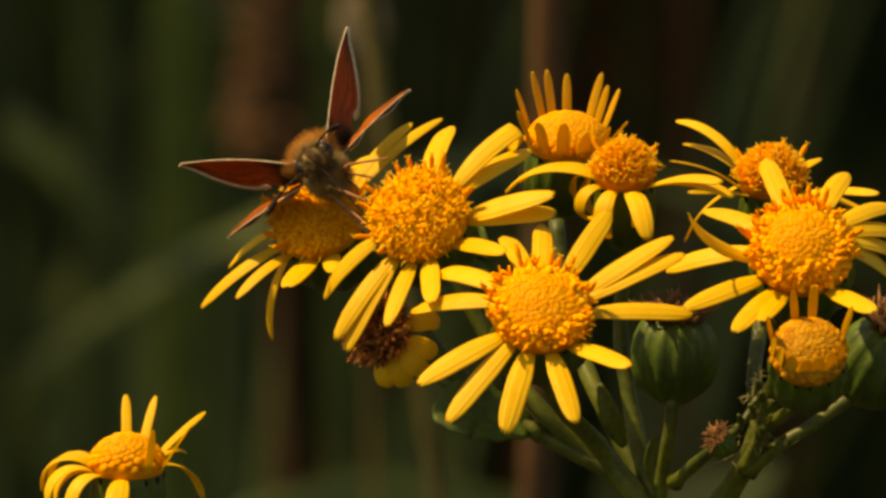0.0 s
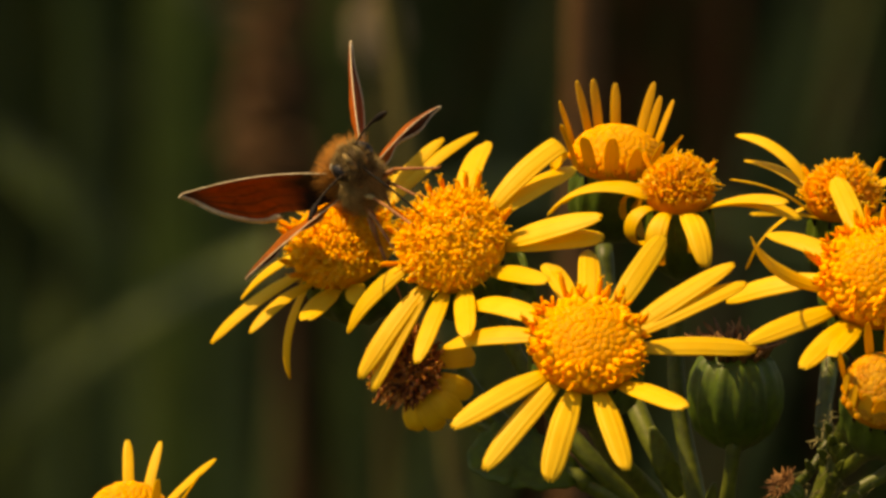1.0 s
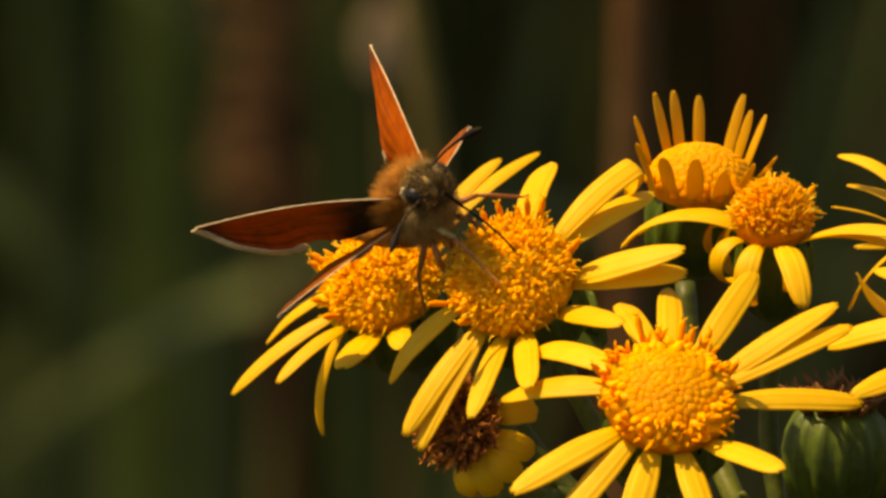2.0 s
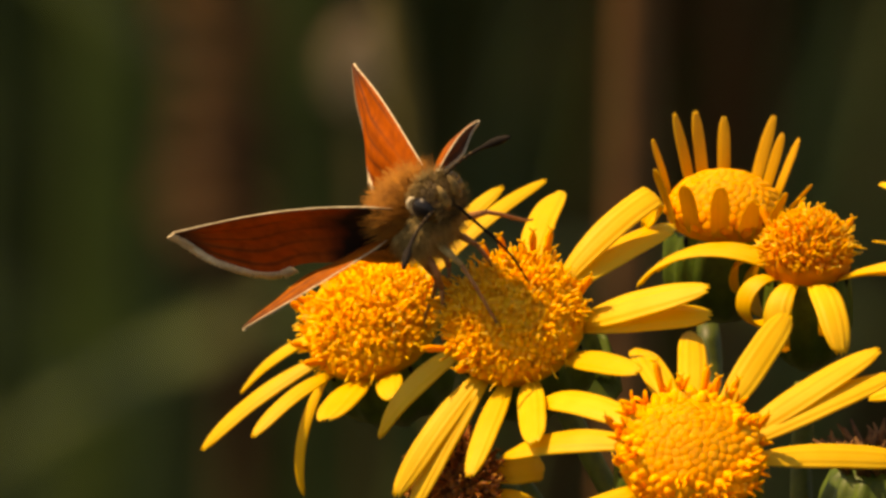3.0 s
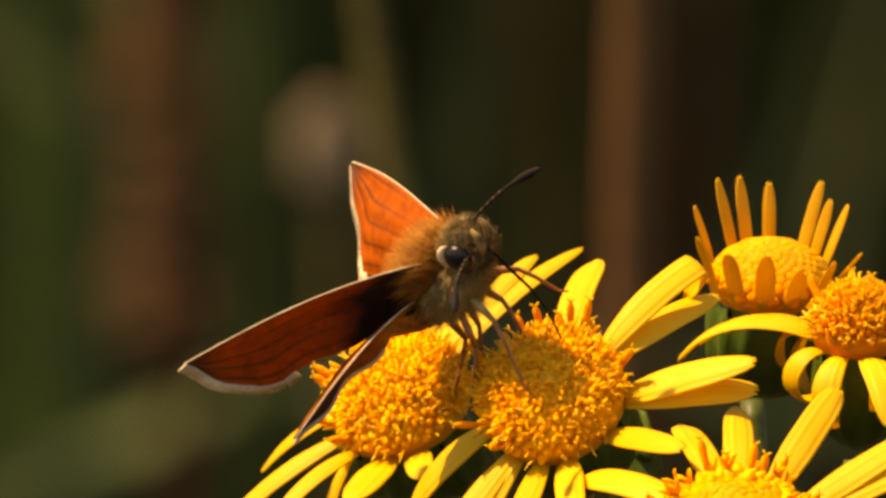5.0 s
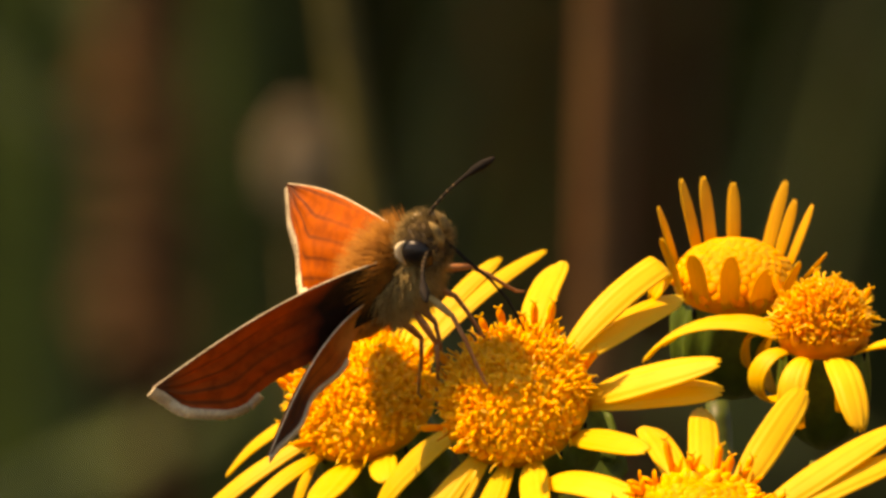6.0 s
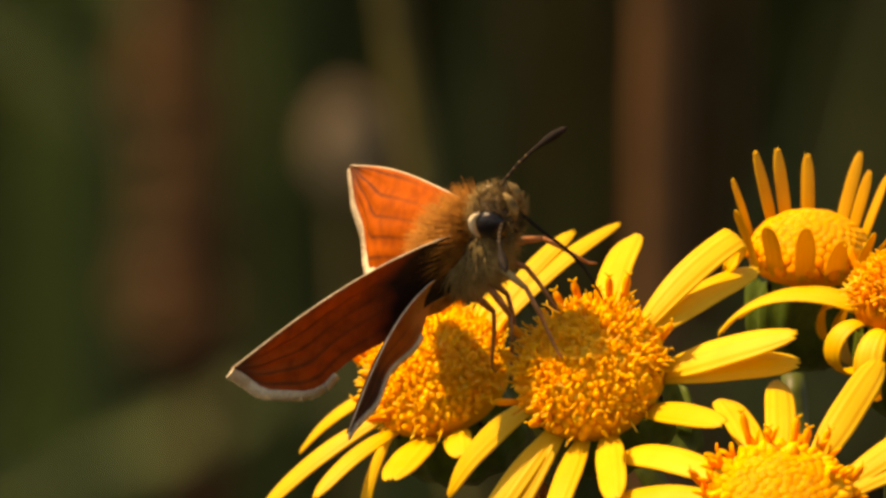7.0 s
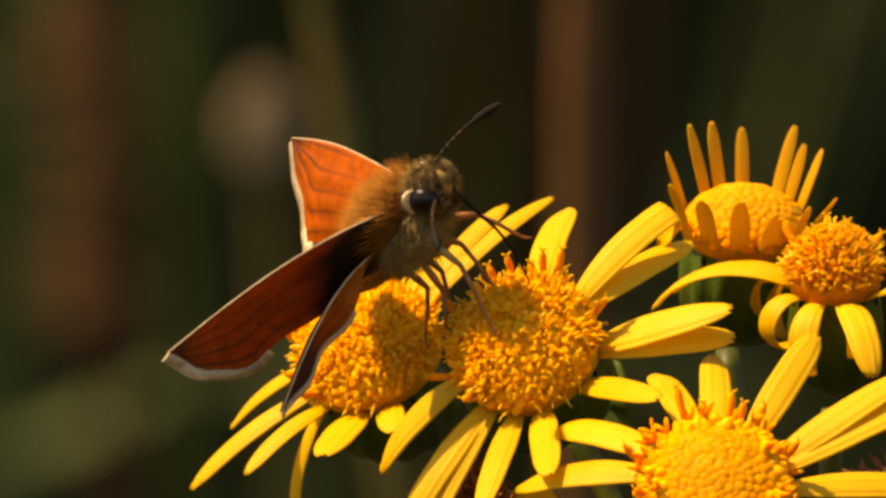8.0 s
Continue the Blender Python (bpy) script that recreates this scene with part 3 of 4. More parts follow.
threads = bmesh.new()
rng = random.Random(77)
for _ in range(70):
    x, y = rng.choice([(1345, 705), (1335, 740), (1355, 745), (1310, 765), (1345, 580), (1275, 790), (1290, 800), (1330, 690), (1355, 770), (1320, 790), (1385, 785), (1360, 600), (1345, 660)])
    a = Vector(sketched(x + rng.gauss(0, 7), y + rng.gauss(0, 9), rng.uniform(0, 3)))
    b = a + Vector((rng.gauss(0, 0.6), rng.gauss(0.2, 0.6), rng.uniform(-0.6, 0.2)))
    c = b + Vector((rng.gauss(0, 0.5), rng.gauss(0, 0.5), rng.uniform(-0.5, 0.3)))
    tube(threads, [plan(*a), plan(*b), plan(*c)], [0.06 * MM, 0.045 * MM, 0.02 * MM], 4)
husks = part("husk", threads, HUSK, ragwort, "pale dry husk threads")
husks["kind"] = "stuff"
husks.matrix_world = Matrix()


# ---- butterfly ----
# seconds, place of the thorax (u, v, w), its forward and its back side (right, up, towards), degrees of the wings
FLIGHT = [
    (0, (-9.56, 6.15, 6.0), (-0.182, 0.199, 0.963), (-0.628, 0.730, -0.270), (36.2, 52.9, 7, 35.4, 51.4, 8, 3.7, 11.1, -15.3, 6, 8.2, -15.2)),
    (0.5, (-9.02, 5.89, 5.5), (-0.101, 0.218, 0.971), (-0.686, 0.692, -0.226), (31.2, 55.6, 9, 31.2, 54.4, 4.5, 1.8, 12.2, -14.2, 3.7, 10.1, -12.6)),
    (1, (-8.74, 6.78, 3.5), (-0.067, 0.353, 0.933), (-0.706, 0.644, -0.294), (34.4, 55.5, 6, 33.8, 53.4, 1.5, 3.2, 8.2, -17.9, 4.2, 6.8, -11.4)),
    (1.5, (-8.12, 6.76, 0.5), (0.071, 0.382, 0.921), (-0.751, 0.628, -0.203), (32.6, 52.3, -0.3, 30.1, 54.3, -1.9, 7.6, 11.9, -11.8, 8.3, 8.1, -14.6)),
    (3, (-7.64, 7.99, -2.5), (0.335, 0.335, 0.881), (-0.712, 0.703, 0.004), (45.5, 56.0, 9.6, 42.1, 50.6, 4.9, 12.9, 12.8, -12.5, -1, 16.8, 13.9)),
    (3.5, (-7.54, 8.71, -2.5), (0.414, 0.485, 0.770), (-0.773, 0.634, 0.016), (37.7, 41.8, 9.1, 39, 45.2, 1.7, 11.4, 12.2, 0.1, -5.1, 16.1, 15.4)),
    (4, (-8.03, 8.55, -2.5), (0.424, 0.488, 0.763), (-0.785, 0.619, 0.040), (38, 43.1, 13.4, 42.4, 45.9, 0.8, 5, 11.5, 2.5, 4, 14, 17)),
    (4.5, (-8.03, 8.52, -2.5), (0.403, 0.472, 0.784), (-0.789, 0.613, 0.037), (37.2, 39.9, 15.4, 44.3, 42.7, -4.1, -1.1, 10.8, 4.8, 12, 13.5, 16)),
    (5, (-8.04, 8.59, -2.5), (0.399, 0.472, 0.787), (-0.791, 0.611, 0.034), (36.2, 38.8, 15.8, 45.4, 41.7, -3.5, 1.5, 11.5, 9, 18, 13.5, 15)),
    (6.5, (-8.97, 8.65, -2.5), (0.490, 0.571, 0.659), (-0.818, 0.562, 0.121), (37.8, 34.2, 23.7, 44.7, 33, -0.5, 9.1, 15, 25.9, 30.3, 14.1, 12.1)),
    (7, (-8.90, 8.65, -2.5), (0.493, 0.567, 0.660), (-0.816, 0.564, 0.125), (37.7, 34.2, 23.8, 45.1, 33.2, 0.2, 8.6, 14.5, 24.8, 33.4, 14.2, 11.3)),
    (7.5, (-8.83, 8.60, -2.5), (0.482, 0.556, 0.677), (-0.818, 0.562, 0.121), (36.9, 32.9, 22.2, 44.5, 31.5, 0.9, 8.1, 14, 23.6, 34.8, 14.2, 10.9)),
    (8, (-8.81, 8.51, -2.5), (0.483, 0.560, 0.673), (-0.819, 0.561, 0.122), (37.8, 32.5, 21.2, 44.6, 31.2, 1.1, 7.7, 13.4, 22.5, 35.3, 14.2, 10.7)),
]
LEGS = [((2.0, -0.9, -1.2), (-3.58, 3.11, -5.0)), ((2.2, 0.9, -1.2), (-1.71, 8.40, -1.5)), ((0.6, -1.0, -1.4), (-6.35, 2.06, 0.0)),
        ((0.7, 1.0, -1.4), (-3.61, 5.77, -2.0)), ((-0.8, -0.9, -1.3), (-7.42, 2.55, 4.5)), ((-0.7, 0.9, -1.3), (-5.95, 4.09, 0.0))]
# seconds and the place on the disc that the proboscis probes
PROBED = [(0, (-4.89, 1.13)), (0.5, (-5.18, 3.12)), (1, (-3.40, 3.81)), (1.5, (-1.63, 3.88)), (3, (-1.03, 4.69)), (3.5, (-1.40, 5.85)), (4, (-1.52, 5.81)),
          (4.5, (-1.60, 5.80)), (5, (-1.65, 6.01)), (6.5, (-2.10, 7.22)), (7, (-2.12, 7.42)), (7.5, (-2.14, 7.11)), (8, (-2.26, 6.78))]
FORE_ROOT, HIND_ROOT = Vector((2.46, 1.57, 1.48)), Vector((-0.6, 1.2, 0.7))


def fly_pose(at, ahead, back):
    x = Vector(ahead).normalized()
    z = Vector(back)
    z = (z - x * z.dot(x)).normalized()
    return Matrix.Translation(plan(*at)) @ (TURN @ Matrix((x, z.cross(x), z)).transposed()).to_4x4()


def reach(body, hip, foot):
    """A limb hangs along -z from its hip; this turns it towards a fixed foothold, its knee ahead."""
    z = (hip - body.inverted() @ plan(*foot) / MM).normalized()
    x = (Vector((1, 0, 0.25)) - z * Vector((1, 0, 0.25)).dot(z)).normalized()
    return Matrix.Translation(hip * MM) @ Matrix((x, z.cross(x), z)).transposed().to_4x4()


def wing_pose(side, sweep, rise, pitch, root):
    """A wing lies along +y (left) or -y (right) in its own space, with x ahead."""
    m = Matrix.Rotation(radians(rise) * side, 4, "X") @ Matrix.Rotation(radians(sweep) * side, 4, "Z") @ Matrix.Rotation(-radians(pitch), 4, "Y")
    return Matrix.Translation(Vector((root.x, root.y * side, root.z + (0.4 if side < 0 and root.x > 0 else 0))) * MM) @ m


def fore_outline(s, far=False):
    """The far wing is creased along its front edge, the near one lies flat."""
    lead = Vector(((0.55 if far else 0.8) * math.sin(math.pi * s ** 0.85) - (0.1 if far else 0.0) * math.sin(math.tau * s), 14.2 * s, 0))
    if s < 0.66:
        t = s / 0.66
        trail = Vector((-4.0, 0.4, 0)).lerp(Vector((-5.2, 9.7, 0)), t) + Vector((0.3 * math.sin(math.pi * t), 0, 0))
    else:
        t = (s - 0.66) / 0.34
        trail = Vector((-5.2, 9.7, 0)).lerp(Vector((0.0, 14.2, 0)), t) + Vector((-0.65, 0.5, 0)) * ((0.15 if far else 1.0) * math.sin(math.pi * t) + 0.12 * math.sin(math.tau * 2 * t))
    return lead, trail


def hind_outline(s):
    tip = Vector((-4.9, 9.3, 0))
    ahead = Vector((tip.y, -tip.x, 0)).normalized()
    lead = tip * s + ahead * (1.9 * math.sin(math.pi * s ** 0.8))
    trail = tip * s - ahead * (1.8 * math.sin(math.pi * s ** 0.55) * (0.4 + 0.6 * s) + 0.5 * (1 - s))
    return lead, trail


def wing_grid(outline, side, offset, rows=26, cols=15):
    grid = []
    for i in range(rows + 1):
        s = i / rows
        lead, trail = outline(s)
        line = []
        for j in range(cols + 1):
            p = lead.lerp(trail, j / cols)
            p.z = 0.5 * math.sin(math.pi * s) * math.sin(math.pi * j / cols) - 0.02 * s * s * 20 + 0.10 * math.sin(j / cols * 24) * s + 1.1 * math.sin(s * 14) * s * (1 - s) * (j / cols) ** 2 + offset
            p.y *= side
            line.append(p * MM)
        grid.append(line)
    return grid


def wing_skin(outline, side, offset):
    bm = bmesh.new()
    uv = bm.loops.layers.uv.verify()
    grid = wing_grid(outline, side, offset)
    vs = [[bm.verts.new(p) for p in row] for row in grid]
    rows, cols = len(vs), len(vs[0])
    flip = (offset > 0) == (side > 0)
    for i in range(rows - 1):
        for j in range(cols - 1):
            quad = [(i, j), (i, j + 1), (i + 1, j + 1), (i + 1, j)]
            if flip:
                quad.reverse()
            f = bm.faces.new([vs[a][b] for a, b in quad])
            for loop, (a, b) in zip(f.loops, quad):
                loop[uv].uv = (a / (rows - 1) if b < cols else 1, b / (cols - 1))
    return bm


def fringe_mesh(outline, side, start, wide, rng):
    """Pale hairs along the outer edge and a thin pale line along the leading edge."""
    bm = bmesh.new()
    edge = [wing_grid(outline, side, 0)[i][-1] for i in range(27)]
    for a, b in zip(edge, edge[1:]):
        for k in range(16):
            s = (edge.index(a) + k / 16) / 26
            if s < start:
                continue
            p = a.lerp(b, k / 16)
            d = (b - a).normalized()
            out = Vector((d.y, -d.x, 0)) * (-side)
            if (out.x > 0) and s < 0.8:
                out = -out
            out = (out + d * rng.uniform(-0.15, 0.25)).normalized()
            tube(bm, [p - out * 0.1 * MM, p + out * wide * rng.uniform(0.9, 1.06) * MM], [0.08 * MM, 0.06 * MM], 4)
    lead = [row[0] for row in wing_grid(outline, side, 0)]
    tube(bm, lead, [0.045 * MM] * len(lead), 5)
    return bm


def make_wing(fly, name, outline, side, top, under, start, wide, rng):
    wing = part(name, wing_skin(outline, side, 0.03), top, fly)
    part("underside", wing_skin(outline, side, -0.03), under, wing, "brownish orange underside")
    part("fringe", fringe_mesh(outline, side, start, wide, rng), WHITE, wing, "pale white fringe")
    return wing


def ball(bm, centre, radii, seg=14):
    made = bmesh.ops.create_uvsphere(bm, u_segments=seg, v_segments=seg // 2 + 2, radius=1)
    for v in made["verts"]:
        v.co = (Vector((v.co.x * radii[0], v.co.y * radii[1], v.co.z * radii[2])) + Vector(centre)) * MM


def hairs(centre, radii, count, length, lean, rng, keep=lambda d: True):
    bm = bmesh.new()
    made = 0
    while made < count:
        d = Vector((rng.gauss(0, 1), rng.gauss(0, 1), rng.gauss(0, 1))).normalized()
        if not keep(d):
            continue
        made += 1
        p = Vector(centre) + Vector((d.x * radii[0], d.y * radii[1], d.z * radii[2])) * 0.97
        w = (d + Vector(lean) + Vector((rng.gauss(0, 0.25), rng.gauss(0, 0.25), rng.gauss(0, 0.25)))).normalized()
        ln = length * rng.uniform(0.25, 1.0) ** 1.4
        r = rng.uniform(0.015, 0.028)
        tube(bm, [p * MM, (p + w * ln * 0.6) * MM, (p + w * ln + Vector(lean) * 0.25) * MM], [r * MM, r * 0.8 * MM, r * 0.2 * MM], 3)
    return bm


def make_butterfly():
    rng = random.Random(21)
    fly = empty("butterfly", fly_pose(FLIGHT[0][1], FLIGHT[0][2], FLIGHT[0][3]), "small orange skipper butterfly feeding on a yellow flower head", "butterfly")
    bpy.context.view_layer.update()
    bm = bmesh.new()
    ball(bm, (0.9, 0, 0.1), (2.9, 1.6, 1.6))
    thorax = part("thorax", bm, DARK_BODY, fly)
    part("back_fur", hairs((1.2, 0, 0.1), (2.6, 1.6, 1.6), 6200, 2.4, (-0.6, 0, 0.3), rng, lambda d: d.z > 0.5), FUR, thorax, "tawny orange fur")["kind"] = "stuff"
    part("shoulder_fur", hairs((0.6, 0, 0.1), (2.6, 1.6, 1.6), 2600, 1.3, (-0.55, 0, 0.15), rng, lambda d: 0.32 < d.z < 0.6), FUR, thorax, "tawny orange fur")["kind"] = "stuff"
    part("breast_fur", hairs((1.2, 0, 0.0), (2.8, 1.6, 1.6), 4200, 1.1, (-0.7, 0, -0.5), rng, lambda d: d.z < 0.4), PALE_FUR, thorax, "pale buff fur")["kind"] = "stuff"
    bm = bmesh.new()
    pts = [(-1.2, 0, 0.1), (-3.0, 0, 0.6), (-4.8, 0, 1.4), (-6.6, 0, 2.3), (-8.0, 0, 3.1), (-8.7, 0, 3.5)]
    tube(bm, [Vector(p) * MM for p in pts], [r * MM for r in (1.3, 1.45, 1.35, 1.15, 0.8, 0.25)], 14)
    abdomen = part("abdomen", bm, FUR, fly)
    soft_fur = bmesh.new()
    for _ in range(1600):
        k = rng.uniform(0, len(pts) - 1.01)
        c = Vector(pts[int(k)]).lerp(Vector(pts[int(k) + 1]), k % 1)
        a = rng.uniform(0, math.tau)
        d = Vector((0.35 * math.cos(a), math.sin(a), 0.9 * math.cos(a)))
        b = c + d * (1.3 - 0.16 * k)
        tube(soft_fur, [b * MM, (b + d * 0.25 + Vector((-0.5, 0, 0.2)) * rng.uniform(0.6, 1.2)) * MM], [0.028 * MM, 0.006 * MM], 3)
    part("fur", soft_fur, FUR, abdomen)["kind"] = "stuff"
    bm = bmesh.new()
    ball(bm, (4.35, 0, 0.35), (1.35, 1.55, 1.35))
    head = part("head", bm, DARK_BODY, fly)
    part("fur", hairs((4.35, 0, 0.35), (1.35, 1.5, 1.35), 2200, 0.75, (-0.1, 0, 0.3), rng, lambda d: abs(d.y) < 0.74), HEAD_FUR, head, "grizzled buff fur")["kind"] = "stuff"
    for s in (-1, 1):
        bm = bmesh.new()
        ball(bm, (4.5, 1.18 * s, 0.5), (0.86, 0.62, 0.86), 20)
        part("eye", bm, EYE, head, "glossy black eye")
        bm = bmesh.new()
        tube(bm, [Vector((4.4 - 1.0 * math.cos(a), 1.3 * s, 0.5 + 1.0 * math.sin(a))) * MM for a in (0.0, 0.4, 0.8, 1.2, 1.6, 2.0)], [r * MM for r in (0.04, 0.16, 0.25, 0.25, 0.16, 0.04)], 6)
        part("eye_rim", bm, WHITE, head, "white crescent behind the eye")
        bm = bmesh.new()
        tube(bm, [Vector(p) * MM for p in ((5.15, 0.45 * s, -0.35), (5.75, 0.5 * s, -0.05), (6.15, 0.5 * s, 0.5), (6.25, 0.48 * s, 0.95))], [r * MM for r in (0.26, 0.28, 0.22, 0.08)], 8)
        part("palp", bm, HEAD_FUR, head)
    for s, way in ((-1, Vector((1.4, -5.1, -1.1))), (1, Vector((4.4, 2.9, -1.1)))):
        bm = bmesh.new()
        root = Vector((4.75, 0.55 * s, 1.1)) if s > 0 else Vector((5.05, -0.8, 0.1))
        pts = [root + way * f + Vector((0, 0, 0.4)) * math.sin(f * 3) for f in (0, 0.2, 0.4, 0.6, 0.72, 0.8, 0.9, 1.0, 1.04)]
        tube(bm, [p * MM for p in pts], [r * MM for r in (0.1, 0.085, 0.085, 0.1, 0.14, 0.24, 0.27, 0.16, 0.04)], 8)
        antenna = part("antenna", bm, BLACK, fly, "thin antenna with black club")
        for k in range(7):
            f = 0.08 + k * 0.09
            p = root + way * f + Vector((0, 0, 0.4)) * math.sin(f * 3)
            bm = bmesh.new()
            tube(bm, [p * MM, (p + way * 0.025) * MM], [0.1 * MM, 0.1 * MM], 8)
            part("antenna_band", bm, DARK_BODY, antenna)
    feet = []
    for hip, foot in LEGS:
        ln = (fly_pose(*FLIGHT[10][1:4]).inverted() @ plan(*foot) / MM - Vector(hip)).length
        bm = bmesh.new()
        knee = 0.32 * ln
        tube(bm, [Vector(p) * MM for p in ((0, 0, 0), (0.55, 0, -knee * 0.5), (1.0, 0, -knee))], [r * MM for r in (0.19, 0.24, 0.15)], 7)
        leg = part("leg", bm, PALE_FUR if foot[2] < -4 else LEG, fly, "brown leg with pale thigh" if foot[2] < -4 else "slender brown leg")
        bm = bmesh.new()
        tube(bm, [Vector(p) * MM for p in ((1.0, 0, -knee), (0.75, 0, -ln * 0.55), (0.35, 0, -ln * 0.78), (0.15, 0, -ln * 0.92), (0.3, 0, -ln))], [r * MM for r in (0.14, 0.125, 0.105, 0.085, 0.055)], 6)
        for k in range(3):
            z = -ln * (0.6 + 0.1 * k)
            tube(bm, [Vector((0.6 - 0.12 * k, 0, z)) * MM, Vector((0.35 - 0.12 * k, 0.25, z - 0.35)) * MM], [0.04 * MM, 0.015 * MM], 4)
        part("shin", bm, LEG, leg)
        feet.append((leg, Vector(hip), foot))
    bm = bmesh.new()
    tube(bm, [Vector(p) * MM for p in ((0, 0, 0.2), (0.25, 0, -1.5), (0.6, 0, -3.2), (0.6, 0, -4.8), (0.25, 0, -6.2), (0, 0, -7.0))], [r * MM for r in (0.11, 0.10, 0.09, 0.08, 0.065, 0.045)], 7)
    proboscis = part("proboscis", bm, BLACK, fly, "black coiling proboscis stretched out")
    wings = {}
    for s in (-1, 1):
        wings["fore", s] = make_wing(fly, "forewing", fore_outline if s < 0 else lambda q: fore_outline(q, True), s, FORE_TOP, FORE_UNDER, 0.6, 0.58, rng)
        wings["hind", s] = make_wing(fly, "hindwing", hind_outline, s, HIND_TOP, HIND_UNDER, 0.3, 0.42, rng)
    return fly, wings, feet, proboscis


butterfly, WINGS, WALKING, PROBOSCIS = make_butterfly()


# ---- ground and vegetation behind ----
def ground_sheet():
    bm = bmesh.new()
    n = 60
    vs = []
    for i in range(n + 1):
        row = []
        for j in range(n + 1):
            x, y = ((i / n * 2 - 1) ** 3) * 300, ((j / n * 2 - 1) ** 3) * 300 + 1.5
            row.append(bm.verts.new((x, y, 0.03 * noise.noise(Vector((x * 2, y * 2, 0))) + (0.4 * noise.noise(Vector((x * 0.03, y * 0.03, 3))) if abs(x) > 8 or abs(y) > 8 else 0))))
        vs.append(row)
    for i in range(n):
        for j in range(n):
            bm.faces.new((vs[i][j], vs[i + 1][j], vs[i + 1][j + 1], vs[i][j + 1]))
    return part("ground", bm, SOIL)


ground = tagged(ground_sheet(), "dark soil and leaf litter under rough grass", "ground", kind="structure")
def upright(name, u, w, wide, material, label, category, lean=0.0, top=0.35, leaves=3, seed=1):
    """A tall stem rising from the ground, crossing the view at u, w millimetres behind the flowers."""
    rng = random.Random(seed)
    p = plan(u, 0, w)
    thing = empty(name, Matrix.Translation((p.x, p.y, 0)), label, category)
    h = p.z + top
    line = [Vector((lean * (z - p.z) + 0.0015 * math.sin(z * 9 + u), 0.01 * math.sin(z * 4), z)) for z in (h * i / 16 for i in range(17))]
    bm = bmesh.new()
    tube(bm, line, [wide * MM * (1.15 - 0.5 * i / 16) for i in range(17)], 8)
    part("stem", bm, material, thing)
    for k in range(leaves):
        i = rng.randrange(3, 10)
        a = rng.uniform(0, math.tau)
        out = Vector((math.cos(a), abs(math.sin(a)) * 0.6, 0))
        grid = []
        for q in range(10):
            s = q / 9
            c = line[i] + out * (0.16 * s) + Vector((0, 0, 0.14 * s - 0.2 * s * s))
            side = out.cross(Vector((0, 0, 1))).normalized()
            wd = 0.004 * (1 - s) ** 0.6 + 0.0004
            grid.append([c - side * wd, c, c + side * wd])
        bm = bmesh.new()
        sheet(bm, grid, 0.0004)
        part("blade", bm, BLADE, thing)
    return thing


def seed_spike(thing, low, tall, seed):
    """Dense whorls of small papery dock seeds round the upper stem."""
    rng = random.Random(seed)
    top = plan(-22.8, 0, 1123).z
    bm = bmesh.new()
    for _ in range(620):
        z = rng.random()
        a, r = rng.uniform(0, math.tau), 0.0037 * (1 - 0.5 * z) * math.sqrt(rng.random()) * (0.75 + 0.25 * math.sin(z * 40))
        c = Vector((math.cos(a) * r, math.sin(a) * r, top + low + tall * z))
        d = Vector((math.cos(a), math.sin(a), rng.uniform(-0.6, 0.4))).normalized()
        tube(bm, [c, c + d * 0.0010, c + d * 0.0024], [0.0003, 0.0010, 0.0002], 5)
    part("seed_spike", bm, DOCK, thing, "dense rusty seeds")["kind"] = "stuff"


upright("dock_plant", 8.0, 544, 2.0, DOCK, "rusty brown dead dock stem behind the flowers", "plant", 0.012, seed=3)
upright("grass_plant", -29.6, 1299, 4.2, LUSH, "thick green grass stem behind the flowers", "grass", 0.0, seed=4)
# two more grass stems, shade put into their darkened green
upright("grass_plant", -41, 1400, 2.6, SHADED_GREEN, "green grass stem behind the flowers, coloured dark for shade", "grass", 0.01, seed=14)
upright("grass_plant", -50, 1200, 2.2, SHADED_GREEN, "green grass stem behind the flowers, coloured dark for shade", "grass", -0.02, seed=15)
upright("grass_plant", -5.0, 519, 1.05, TAN, "straw-coloured grass stalk behind the flowers", "grass", -0.15, leaves=0, seed=5)
DEAD = upright("dock_plant", -20.4, 1123, 1.1, DOCK, "rusty brown dock stem with a dense seed spike", "plant", 0.0, seed=6)
seed_spike(DEAD, 0.010, 0.10, 61)
upright("grass_plant", 24, 1500, 0.9, RUST, "dull brown grass stem behind the flowers", "grass", 0.03, leaves=0, seed=7)
upright("dock_plant", 37, 1500, 0.9, RUST, "dull brown dead stem in the grass", "plant", 0.02, leaves=0, seed=8)
upright("grass_plant", -12, 1150, 2.0, BLADE, "dark green grass stem behind the flowers", "grass", -0.02, seed=9)


